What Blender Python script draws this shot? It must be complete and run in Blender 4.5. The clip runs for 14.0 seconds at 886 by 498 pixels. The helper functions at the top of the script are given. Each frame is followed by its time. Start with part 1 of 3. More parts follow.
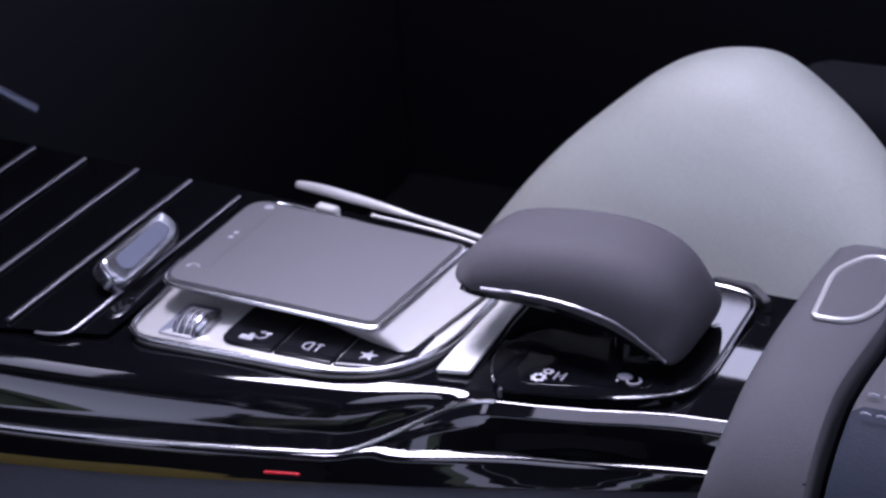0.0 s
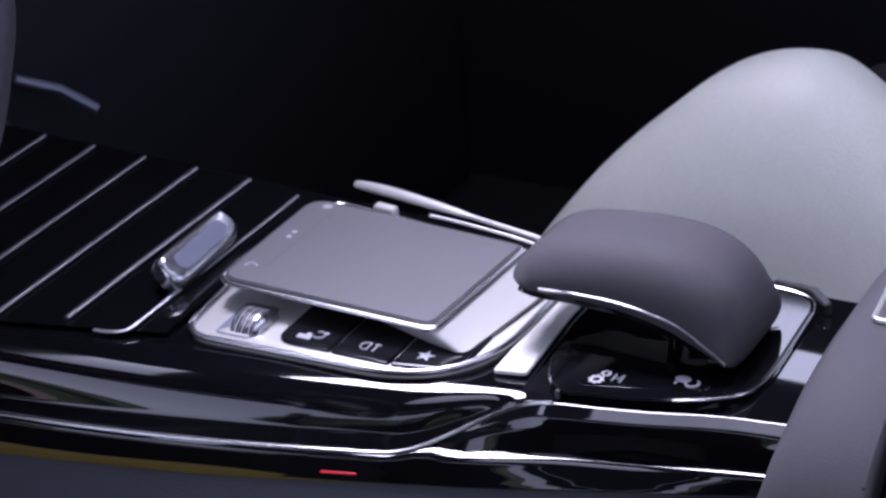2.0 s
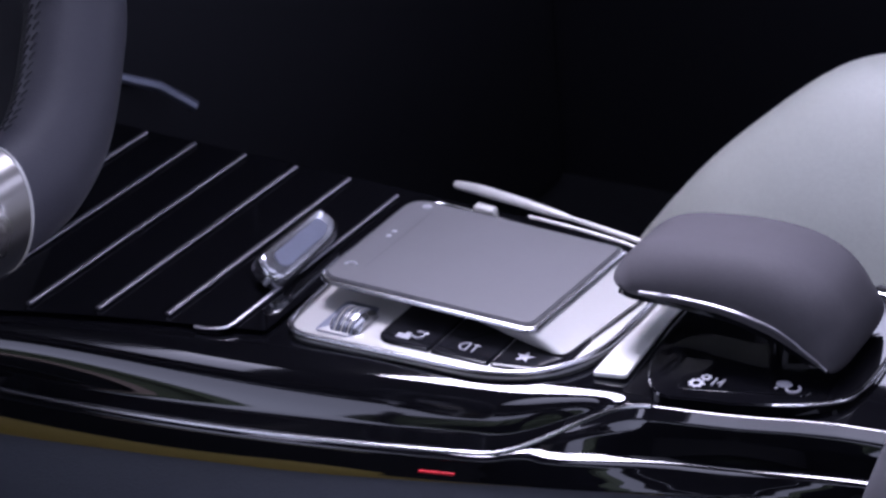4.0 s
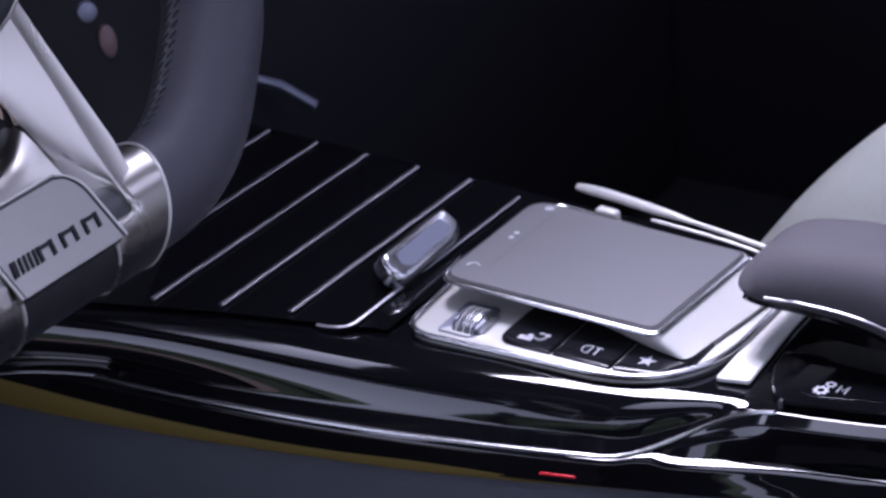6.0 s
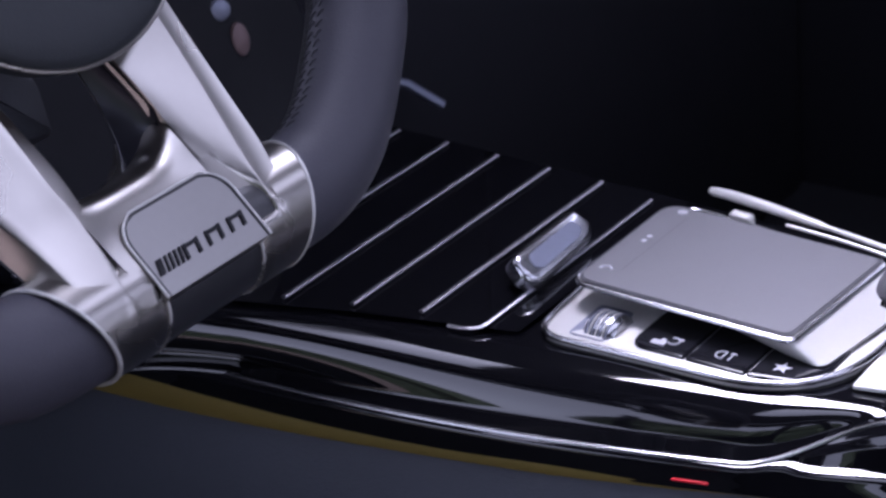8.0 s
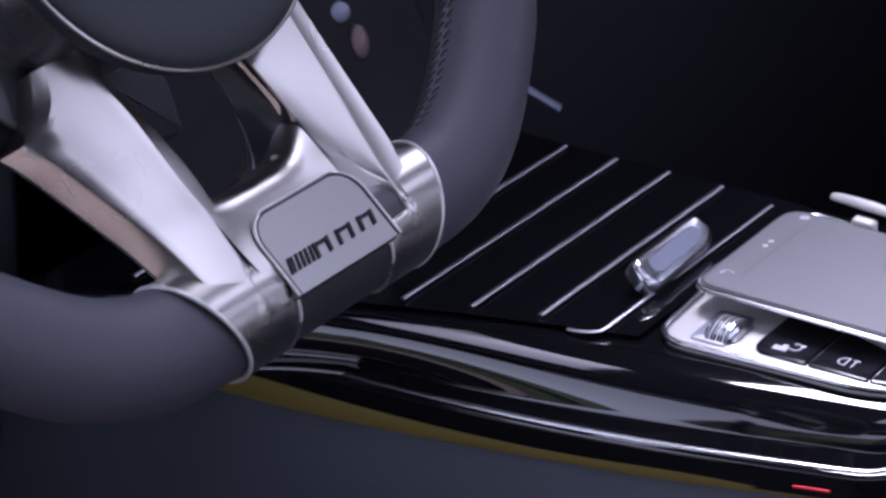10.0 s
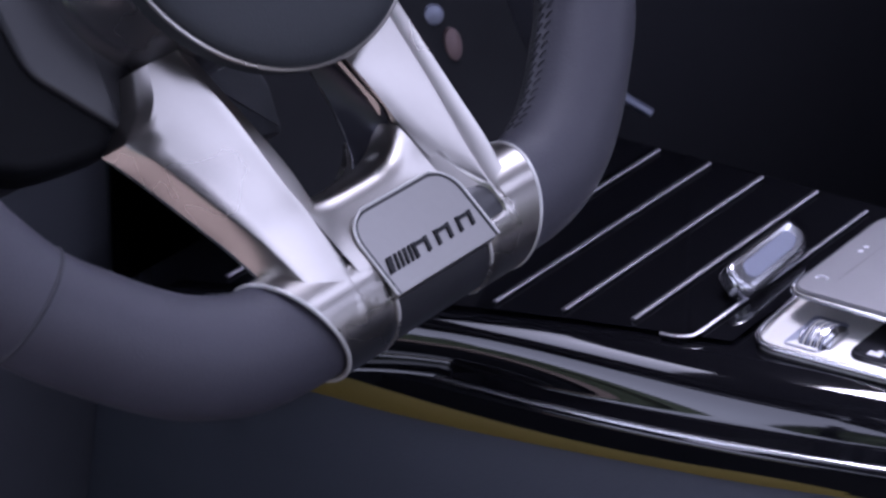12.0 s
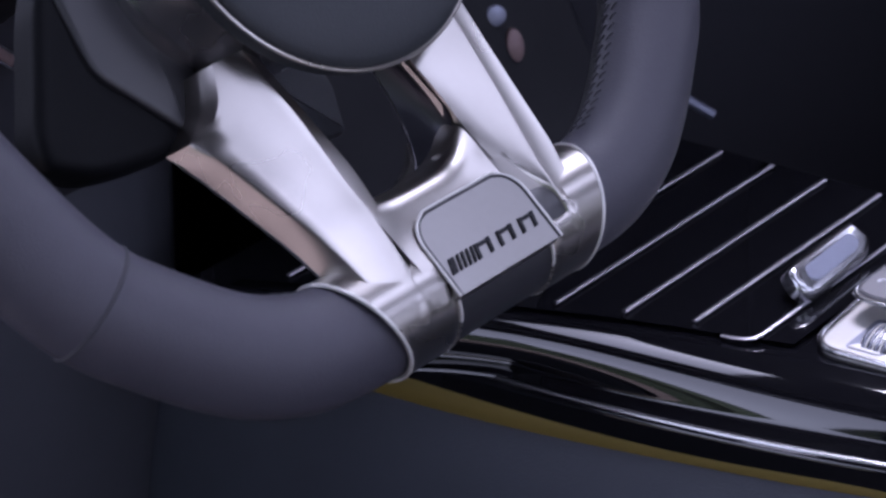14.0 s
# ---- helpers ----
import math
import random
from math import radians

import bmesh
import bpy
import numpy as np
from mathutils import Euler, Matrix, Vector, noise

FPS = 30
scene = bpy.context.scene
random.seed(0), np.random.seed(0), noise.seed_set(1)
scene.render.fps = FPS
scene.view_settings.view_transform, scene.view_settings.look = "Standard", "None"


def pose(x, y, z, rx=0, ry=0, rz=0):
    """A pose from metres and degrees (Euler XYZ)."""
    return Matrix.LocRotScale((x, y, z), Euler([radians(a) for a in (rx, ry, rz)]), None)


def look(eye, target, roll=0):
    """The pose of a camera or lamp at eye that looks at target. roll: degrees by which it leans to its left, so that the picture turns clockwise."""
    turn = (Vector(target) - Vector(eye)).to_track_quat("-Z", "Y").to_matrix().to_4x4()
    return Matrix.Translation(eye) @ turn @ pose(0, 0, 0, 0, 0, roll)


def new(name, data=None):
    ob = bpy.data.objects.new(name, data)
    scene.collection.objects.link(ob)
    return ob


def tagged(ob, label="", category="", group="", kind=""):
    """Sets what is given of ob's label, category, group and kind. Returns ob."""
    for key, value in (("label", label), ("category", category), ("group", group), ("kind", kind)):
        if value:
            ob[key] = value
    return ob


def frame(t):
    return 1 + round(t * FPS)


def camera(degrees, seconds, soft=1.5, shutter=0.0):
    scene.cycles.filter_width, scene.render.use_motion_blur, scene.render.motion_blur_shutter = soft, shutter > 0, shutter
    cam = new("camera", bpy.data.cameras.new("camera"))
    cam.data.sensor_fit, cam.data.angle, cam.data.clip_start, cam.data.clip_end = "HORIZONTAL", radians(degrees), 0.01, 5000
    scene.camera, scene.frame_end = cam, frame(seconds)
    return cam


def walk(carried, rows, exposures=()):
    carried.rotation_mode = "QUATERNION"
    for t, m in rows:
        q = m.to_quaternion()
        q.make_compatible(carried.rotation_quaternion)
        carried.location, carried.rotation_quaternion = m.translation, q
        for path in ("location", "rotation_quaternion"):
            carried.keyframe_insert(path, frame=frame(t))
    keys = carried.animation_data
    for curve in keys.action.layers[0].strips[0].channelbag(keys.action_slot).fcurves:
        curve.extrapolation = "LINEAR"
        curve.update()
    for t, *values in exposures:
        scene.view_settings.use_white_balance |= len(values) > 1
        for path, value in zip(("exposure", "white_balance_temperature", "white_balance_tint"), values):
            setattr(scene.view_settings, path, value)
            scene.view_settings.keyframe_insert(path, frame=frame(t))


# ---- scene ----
cam = camera(23.0, 14.0, soft=2.4)
PATH = [
    (0, (0.4473, -0.7181, 0.4978), (0.0125, 0.0525, 0.0318), -4.55),
    (0.5, (0.4482, -0.7167, 0.4970), (0.0086, 0.0515, 0.0317), -4.65),
    (1, (0.4483, -0.7160, 0.4965), (0.0027, 0.0493, 0.0318), -4.77),
    (1.5, (0.4478, -0.7157, 0.4962), (-0.0043, 0.0460, 0.0322), -4.89),
    (2, (0.4471, -0.7157, 0.4961), (-0.0122, 0.0421, 0.0327), -5.02),
    (2.5, (0.4459, -0.7163, 0.4963), (-0.0213, 0.0372, 0.0336), -5.14),
    (3, (0.4447, -0.7169, 0.4965), (-0.0307, 0.0318, 0.0345), -5.24),
    (5.5, (0.4349, -0.7238, 0.4983), (-0.0870, -0.0035, 0.0413), -5.80),
    (6, (0.4325, -0.7250, 0.4986), (-0.0992, -0.0113, 0.0426), -5.91),
    (6.5, (0.4297, -0.7259, 0.4987), (-0.1122, -0.0193, 0.0438), -6.05),
    (7, (0.4271, -0.7264, 0.4986), (-0.1248, -0.0268, 0.0449), -6.19),
    (7.5, (0.4241, -0.7269, 0.4983), (-0.1383, -0.0348, 0.0459), -6.37),
    (8, (0.4214, -0.7275, 0.4979), (-0.1514, -0.0429, 0.0470), -6.57),
    (8.5, (0.4188, -0.7283, 0.4976), (-0.1640, -0.0512, 0.0482), -6.78),
    (11, (0.4121, -0.7346, 0.4958), (-0.2135, -0.0898, 0.0566), -7.63),
    (11.5, (0.4113, -0.7354, 0.4957), (-0.2215, -0.0966, 0.0581), -7.78),
    (12, (0.4110, -0.7358, 0.4957), (-0.2281, -0.1025, 0.0593), -7.90),
    (12.5, (0.4104, -0.7363, 0.4959), (-0.2345, -0.1082, 0.0604), -8.02),
    (13, (0.4103, -0.7366, 0.4961), (-0.2396, -0.1131, 0.0615), -8.11),
    (13.5, (0.4103, -0.7369, 0.4963), (-0.2444, -0.1178, 0.0625), -8.19),
    (14, (0.4107, -0.7367, 0.4964), (-0.2483, -0.1217, 0.0634), -8.26),
]
walk(cam, [(t, look(eye, target, roll)) for t, eye, target, roll in PATH], [(0.0, 2.24, 5400, 33), (8.0, 2.44, 5400, 31), (11.5, 2.72, 5400, 31), (14.0, 2.77, 5400, 31)])
cam.data.dof.use_dof, cam.data.dof.focus_distance, cam.data.dof.aperture_fstop = True, 0.79, 30.0

# ---- light ----
world = bpy.data.worlds.new("sky")
scene.world = world
world.use_nodes = True
wn = world.node_tree.nodes
sky = wn.new("ShaderNodeTexSky")
sky.sky_type, sky.sun_disc = "NISHITA", False
sky.sun_elevation, sky.sun_rotation = radians(65), radians(319)
sky.air_density, sky.dust_density, sky.ozone_density = 0.8, 4.0, 0.6
wn["Background"].inputs["Strength"].default_value = 0.15
haze = wn.new("ShaderNodeHueSaturation")
haze.inputs["Saturation"].default_value = 0.15
world.node_tree.links.new(sky.outputs[0], haze.inputs["Color"])
world.node_tree.links.new(haze.outputs[0], wn["Background"].inputs["Color"])
sun = new("sun", bpy.data.lights.new("sun", "SUN"))
sun.data.energy, sun.data.angle, sun.data.color = 1.1, radians(22), (1.0, 0.95, 0.88)
sun.matrix_world = look((-0.83, 0.96, 2.72), (0, 0, 0))


# ---- materials ----
def material(name, color, rough=0.5, metal=0.0, grain=0.0, scale=400.0, bump=0.0, coat=0.0, spread=0.06, spec=0.5, emit=0.0):
    m = bpy.data.materials.new(name)
    m.use_nodes = True
    n, l = m.node_tree.nodes, m.node_tree.links
    b = n["Principled BSDF"]
    b.inputs["Metallic"].default_value = metal
    b.inputs["Roughness"].default_value = rough
    b.inputs["Specular IOR Level"].default_value = spec
    b.inputs["Coat Weight"].default_value = coat
    b.inputs["Coat Roughness"].default_value = 0.04
    b.inputs["Base Color"].default_value = (*color, 1)
    co = n.new("ShaderNodeTexCoord")
    fine = n.new("ShaderNodeTexNoise")
    fine.inputs["Scale"].default_value, fine.inputs["Detail"].default_value = scale, 4
    wide = n.new("ShaderNodeTexNoise")
    wide.inputs["Scale"].default_value, wide.inputs["Detail"].default_value = 22, 3
    l.new(co.outputs["Object"], fine.inputs["Vector"])
    l.new(co.outputs["Object"], wide.inputs["Vector"])
    if spread:
        add = n.new("ShaderNodeMath")
        add.operation = "ADD"
        l.new(fine.outputs["Fac"], add.inputs[0])
        l.new(wide.outputs["Fac"], add.inputs[1])
        ramp = n.new("ShaderNodeMapRange")
        ramp.inputs["From Min"].default_value, ramp.inputs["From Max"].default_value = 0.6, 1.4
        ramp.inputs["To Min"].default_value, ramp.inputs["To Max"].default_value = 1 - spread, 1 + spread
        l.new(add.outputs[0], ramp.inputs["Value"])
        mix = n.new("ShaderNodeVectorMath")
        mix.operation = "SCALE"
        mix.inputs[0].default_value = color
        l.new(ramp.outputs[0], mix.inputs["Scale"])
        l.new(mix.outputs[0], b.inputs["Base Color"])
        worn = n.new("ShaderNodeMapRange")
        worn.inputs["To Min"].default_value, worn.inputs["To Max"].default_value = rough * 0.8, min(1, rough * 1.25)
        l.new(wide.outputs["Fac"], worn.inputs["Value"])
        l.new(worn.outputs[0], b.inputs["Roughness"])
    if bump:
        cells = n.new("ShaderNodeTexVoronoi")
        cells.inputs["Scale"].default_value = grain or scale
        l.new(co.outputs["Object"], cells.inputs["Vector"])
        relief = n.new("ShaderNodeBump")
        relief.inputs["Strength"].default_value, relief.inputs["Distance"].default_value = bump, 0.0006
        l.new(cells.outputs["Distance"], relief.inputs["Height"])
        l.new(relief.outputs[0], b.inputs["Normal"])
    if emit:
        b.inputs["Emission Color"].default_value = (*color, 1)
        b.inputs["Emission Strength"].default_value = emit
    return m


PIANO = material("piano_black", (0.003, 0.003, 0.004), 0.05, coat=0.3, spread=0.05)
CHROME = material("chrome", (0.44, 0.44, 0.46), 0.21, 1.0, spread=0.02)
SATIN = material("satin_metal", (0.335, 0.318, 0.298), 0.28, 1.0, spread=0.02)
RIB = material("dark_chrome", (0.32, 0.31, 0.34), 0.3, 1.0, spread=0.02)
EDGE = material("edge_trim", (0.2, 0.195, 0.21), 0.3, 1.0, spread=0.02)
BADGE = material("brushed_badge", (0.2, 0.195, 0.19), 0.36, 1.0, spread=0.03)
HUBMETAL = material("hub_satin", (0.36, 0.355, 0.37), 0.26, 0.95, spread=0.02)
PODBLACK = material("pod_black", (0.004, 0.0042, 0.005), 0.5, grain=1200, bump=0.08, spec=0.06)
COVER = material("cover_leather", (0.02, 0.0225, 0.026), 0.55, grain=1300, bump=0.1, spec=0.3)
OPENING_SHADE = material("shaded_satin", (0.055, 0.055, 0.068), 0.28, 0.8, spread=0.02)
SILVER = material("silver_paint", (0.44, 0.435, 0.42), 0.36, 0.35, spread=0.02)
PLATE = material("brushed_plate", (0.6, 0.6, 0.575), 0.36, 0.1, spread=0.03)
PAD = material("touchpad_grey", (0.074, 0.073, 0.080), 0.55, spread=0.04)
BORDER = material("pad_border", (0.03, 0.03, 0.035), 0.35)
PALM = material("soft_grey_leatherette", (0.066, 0.063, 0.070), 0.7, grain=1500, bump=0.12, spec=0.12)
ARM = material("grey_leather", (0.084, 0.082, 0.089), 0.7, grain=1500, bump=0.12, spec=0.15)
BOX_SIDE = material("navy_box_leather", (0.026, 0.030, 0.042), 0.7, grain=1100, bump=0.1, spec=0.15)
ARM_DARK = material("dark_leather", (0.009, 0.010, 0.016), 0.75, grain=1100, bump=0.1, spec=0.1)
RIM = material("wheel_leather", (0.0395, 0.0385, 0.049), 0.5, grain=1500, bump=0.12, spec=0.28)
RIM_INNER = material("inner_leather", (0.012, 0.0122, 0.015), 0.6, grain=700, bump=0.6, spec=0.2)
KEY = material("key_black", (0.006, 0.006, 0.008), 0.13, spec=0.35, spread=0.02)
BLACK = material("black_plastic", (0.012, 0.012, 0.014), 0.4)
MATTE = material("matte_black", (0.035, 0.037, 0.047), 0.6, grain=1200, bump=0.1)
SEAT = material("white_leather", (0.55, 0.565, 0.505), 0.5, grain=900, bump=0.15)
CARPET = material("dark_carpet", (0.012, 0.012, 0.015), 0.95, scale=900, spread=0.3)
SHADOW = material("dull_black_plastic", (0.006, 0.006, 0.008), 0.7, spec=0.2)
NAVY = material("navy_leatherette", (0.035, 0.039, 0.052), 0.55, grain=1100, bump=0.3)
KNEE = material("knee_panel_grey", (0.04, 0.042, 0.052), 0.6, grain=1200, bump=0.15)
LINING = material("black_lining", (0.017, 0.017, 0.021), 1.0, spec=0.15)
ICON = material("icon_white", (0.3, 0.3, 0.33), 0.5, spread=0.0)
GOLD = material("olive_trim", (0.12, 0.086, 0.016), 0.5)
RED = material("reflected_red", (0.42, 0.006, 0.014), 0.5, spec=0.2)
ROSE = material("rose_metal", (0.12, 0.08, 0.08), 0.45, 0.4)
STEEL = material("blue_steel", (0.16, 0.17, 0.22), 0.4, 0.6)
SOFT = material("soft_black", (0.02, 0.02, 0.023), 0.35, spread=0.02)
STITCH = material("dark_thread", (0.024, 0.024, 0.03), 0.8)
THREAD = material("grey_thread", (0.3, 0.3, 0.34), 0.7)


# ---- building helpers ----
BASE = {}
LIFTED = [Vector((-0.05, 0.05, 0))]  # the touchpad rises with the deck and shifts along the camera's view


def thing(name, at, label, category, group="", kind="", turn=None):
    ob = new(name)
    ob.empty_display_size = 0.02
    ob.matrix_world = turn if turn else Matrix.Translation(at)
    BASE[ob] = Vector((0, 0, 0)) if turn else Vector(at)
    return tagged(ob, label, category, group, kind)


def part(name, bm, mat, parent, label="", smooth=True, crease=38):
    base = BASE[parent]
    if base in LIFTED:
        for v in bm.verts:
            d = max(0.0, -0.036 * v.co.x)
            v.co += Vector((0.9 * d, -1.56 * d, d))
    bmesh.ops.translate(bm, vec=-base, verts=bm.verts)
    bmesh.ops.recalc_face_normals(bm, faces=bm.faces)
    me = bpy.data.meshes.new(name)
    bm.to_mesh(me)
    bm.free()
    me.materials.append(mat)
    if smooth:
        me.shade_smooth()
        me.set_sharp_from_angle(angle=radians(crease))
    ob = new(name, me)
    ob.parent = parent
    BASE[ob] = base
    return tagged(ob, label)


def setting(name, bm, mat, label):
    bmesh.ops.recalc_face_normals(bm, faces=bm.faces)
    me = bpy.data.meshes.new(name)
    bm.to_mesh(me)
    bm.free()
    me.materials.append(mat)
    return tagged(new(name, me), label, name.split("_")[0], kind="structure")


def box(x0, x1, y0, y1, z0, z1, bevel=0.0, steps=2):
    bm = bmesh.new()
    bmesh.ops.create_cube(bm, size=1, matrix=Matrix.LocRotScale(((x0 + x1) / 2, (y0 + y1) / 2, (z0 + z1) / 2), None, (x1 - x0, y1 - y0, z1 - z0)))
    if bevel:
        bmesh.ops.bevel(bm, geom=bm.edges[:], offset=bevel, segments=steps, profile=0.5, affect="EDGES")
    return bm


def rounded(corners, radius, steps=6):
    """A closed outline with its corners rounded; radius: one number or one a corner."""
    out, n = [], len(corners)
    for i, c in enumerate(corners):
        c = Vector(c)
        r = radius[i] if isinstance(radius, (list, tuple)) else radius
        a, b = Vector(corners[i - 1]) - c, Vector(corners[(i + 1) % n]) - c
        a, b = a * min(0.48, r / a.length), b * min(0.48, r / b.length)
        for k in range(steps + 1):
            t = k / steps
            out.append((c + a) * (1 - t) ** 2 + 2 * t * (1 - t) * c + (c + b) * t**2)
    return out


def smooth_line(points, steps=8, closed=False):
    """A Catmull-Rom line through a few points."""
    p = [Vector(q) for q in points]
    n, out = len(p), []
    for i in range(n if closed else n - 1):
        a, b, c, d = (p[(i + k) % n] if closed else p[max(0, min(n - 1, i + k))] for k in (-1, 0, 1, 2))
        for k in range(steps):
            t = k / steps
            out.append(0.5 * (2 * b + (c - a) * t + (2 * a - 5 * b + 4 * c - d) * t * t + (3 * b - a - 3 * c + d) * t**3))
    if not closed:
        out.append(p[-1])
    return out


def prism(outline, low, high, bevel=0.0, steps=2, place=None):
    """An outline in x, y raised from low to high, with its upper edge rounded."""
    bm = bmesh.new()
    rings = [(low, 0.0)]
    if bevel:
        for k in range(steps + 1):
            a = math.pi / 2 * k / steps
            rings.append((high - bevel * (1 - math.sin(a)), bevel * (1 - math.cos(a))))
    else:
        rings.append((high, 0.0))
    pts = [Vector((p[0], p[1])) for p in outline]
    if sum(a.x * b.y - b.x * a.y for a, b in zip(pts, pts[1:] + pts[:1])) < 0:
        pts.reverse()
    n = len(pts)
    inward = []
    for i in range(n):
        d = pts[(i + 1) % n] - pts[i - 1]
        inward.append(Vector((-d.y, d.x)).normalized() if d.length > 1e-9 else Vector((0, 0)))
    loops = [[bm.verts.new((p.x + w.x * inset, p.y + w.y * inset, z)) for p, w in zip(pts, inward)] for z, inset in rings]
    for a, b in zip(loops, loops[1:]):
        for i in range(n):
            bm.faces.new((a[i], a[(i + 1) % n], b[(i + 1) % n], b[i]))
    bm.faces.new(loops[0][::-1])
    bm.faces.new(loops[-1])
    if place:
        bmesh.ops.transform(bm, matrix=place, verts=bm.verts)
    return bm


def loft(rows, closed=False, caps=False, loop=False):
    """A skin over rows of points. closed: each row is a ring; loop: the last row joins the first."""
    bm = bmesh.new()
    grid = [[bm.verts.new(p) for p in row] for row in rows]
    pairs = list(zip(grid, grid[1:])) + ([(grid[-1], grid[0])] if loop else [])
    n = len(grid[0])
    for a, b in pairs:
        for i in range(n if closed else n - 1):
            bm.faces.new((a[i], a[(i + 1) % n], b[(i + 1) % n], b[i]))
    if caps:
        bm.faces.new(grid[0][::-1])
        bm.faces.new(grid[-1])
    return bm


def tube(path, radius, closed=False, sides=10, flat=1.0, side=(0, 0, 1), start=0.0, sweep=2 * math.pi):
    """A round bar along a path. flat: its height over its width, along the side vector."""
    p = [Vector(v) for v in path]
    n, rows = len(p), []
    for i in range(n):
        d = (p[(i + 1) % n] - p[i - 1]) if closed else p[min(n - 1, i + 1)] - p[max(0, i - 1)]
        d.normalize()
        s = Vector(side)
        w = d.cross(s).normalized()
        h = w.cross(d).normalized()
        r = radius[i] if isinstance(radius, (list, tuple)) else radius
        full = abs(sweep - 2 * math.pi) < 1e-6
        count = sides if full else sides + 1
        rows.append([p[i] + w * r * math.cos(start + sweep * k / sides) + h * r * flat * math.sin(start + sweep * k / sides) for k in range(count)])
    full = abs(sweep - 2 * math.pi) < 1e-6
    return loft(rows, closed=full, caps=full and not closed, loop=closed)


def merge(*bms):
    out = bmesh.new()
    for b in bms:
        me = bpy.data.meshes.new("joined")
        b.to_mesh(me)
        b.free()
        out.from_mesh(me)
        bpy.data.meshes.remove(me)
    return out


def moved(bm, m):
    bmesh.ops.transform(bm, matrix=m, verts=bm.verts)
    return bm


def ease(a, b, x):
    t = max(0.0, min(1.0, (x - a) / (b - a)))
    return t * t * (3 - 2 * t)


# ---- the cabin round it ----
setting("floor", box(-1.3, 1.6, -0.95, 0.95, -0.42, -0.38), CARPET, "black carpeted cabin floor of a car")


def framed(x0, x1, y0, y1, z0, z1, holes, axis):
    """A panel with openings right through it. axis: the way it faces; holes: low and high along the two other axes."""
    bm = bmesh.new()
    lows, highs = [x0, y0, z0], [x1, y1, z1]
    u, v = [k for k in range(3) if k != axis]
    cu = sorted({lows[u], highs[u], *(h[0] for h in holes), *(h[1] for h in holes)})
    cv = sorted({lows[v], highs[v], *(h[2] for h in holes), *(h[3] for h in holes)})
    for a, b in zip(cu, cu[1:]):
        for c, d in zip(cv, cv[1:]):
            if any(h[0] <= a and b <= h[1] and h[2] <= c and d <= h[3] for h in holes):
                continue
            lo, hi = lows[:], highs[:]
            lo[u], hi[u], lo[v], hi[v] = a, b, c, d
            mid = [(p + q) / 2 for p, q in zip(lo, hi)]
            bmesh.ops.create_cube(bm, size=1, matrix=Matrix.LocRotScale(mid, None, [q - p for p, q in zip(lo, hi)]))
    bmesh.ops.remove_doubles(bm, verts=bm.verts, dist=1e-5)
    return bm


setting("wall_passenger_side", framed(-1.3, 1.6, 0.86, 0.95, -0.38, 0.8, [(-0.28, 0.28, 0.46, 0.72), (0.45, 1.3, 0.36, 0.72)], 1), LINING, "black passenger door trim, openings sized for reflections")
setting("wall_dashboard", framed(-0.86, -0.8, -0.9, 0.855, -0.38, 0.755, [(-0.8, -0.12, 0.40, 0.74)], 0), LINING, "dark dashboard wall closing the front, with an opening for reflections")
setting("wall_rear", framed(1.5, 1.6, -0.95, 0.855, -0.38, 0.8, [(-0.7, 0.7, 0.35, 0.74)], 0), material("pale_lining", (0.4, 0.39, 0.36), 0.8, grain=900, bump=0.1), "unseen rear wall, made pale for the wheel to reflect")
setting("ceiling", framed(-0.86, 1.5, -0.9, 0.855, 0.76, 0.8, [(-0.46, -0.37, -0.45, -0.12), (-0.08, 0.44, -0.45, -0.12), (-0.34, -0.02, 0.08, 0.45), (0.24, 0.46, -0.12, 0.42), (0.72, 1.3, -0.5, 0.5)], 2), LINING, "unseen black roof lining, openings cut for light and reflections")
setting("wall_driver_side", framed(-1.3, 1.495, -0.95, -0.905, -0.38, 0.755, [(-0.82, -0.12, 0.46, 0.70), (-0.64, -0.14, -0.3, 0.46), (-0.12, 0.3, 0.28, 0.6), (0.34, 1.25, -0.34, 0.56)], 1), LINING, "black wall on the open driver side, openings placed for reflections")
setting("ground", box(-400, 400, -400, 400, -0.9, -0.8), material("concrete", (0.14, 0.108, 0.092), 0.9, scale=60, spread=0.2), "brown-grey concrete ground beside the parked car")

hedge = box(-9, 7, -5.2, -4.2, -0.8, 0.6)
bmesh.ops.subdivide_edges(hedge, edges=hedge.edges[:], cuts=40, use_grid_fill=True)
for v in hedge.verts:
    if v.co.z > 0:
        v.co.z *= 1 + 2.4 * ease(-0.75, -0.35, v.co.x) * ease(2.6, 1.8, v.co.x)  # raised over this stretch so that the rear side panel reflects green
    v.co += noise.noise_vector(v.co * 2.3) * 0.22
setting("hedge", hedge, material("hedge_leaves", (0.05, 0.07, 0.035), 0.8, scale=14, spread=0.6), "dark green clipped hedge beyond the open door")


# ---- centre console ----
def y_shoulder(x):
    d = 0.004 + 0.02 * x
    v = x + 0.9 * d
    return -0.299 * v * v + 0.165 * v - 0.019 + 1.56 * d


def z_shoulder(x):
    return -0.001 - 0.035 * x


def seam(x):
    """The joint between the inner flank and the outer side panel."""
    if x < -0.31:
        y = 0.4821 * 0.0961 - 0.3013 * 0.31 - 0.0426
    else:
        y = 0.4821 * x * x + 0.3013 * x - 0.0426
    k = ease(0.0, 0.07, x)
    y = y * (1 - k) + k * (-0.009)
    return Vector((x, y, -0.024 * (1 - k) - 0.002 * k))


def bottom(x):
    return Vector((x, 0.2865 * x * x + 0.2203 * x - 0.0458, -0.038 + 0.05 * x))


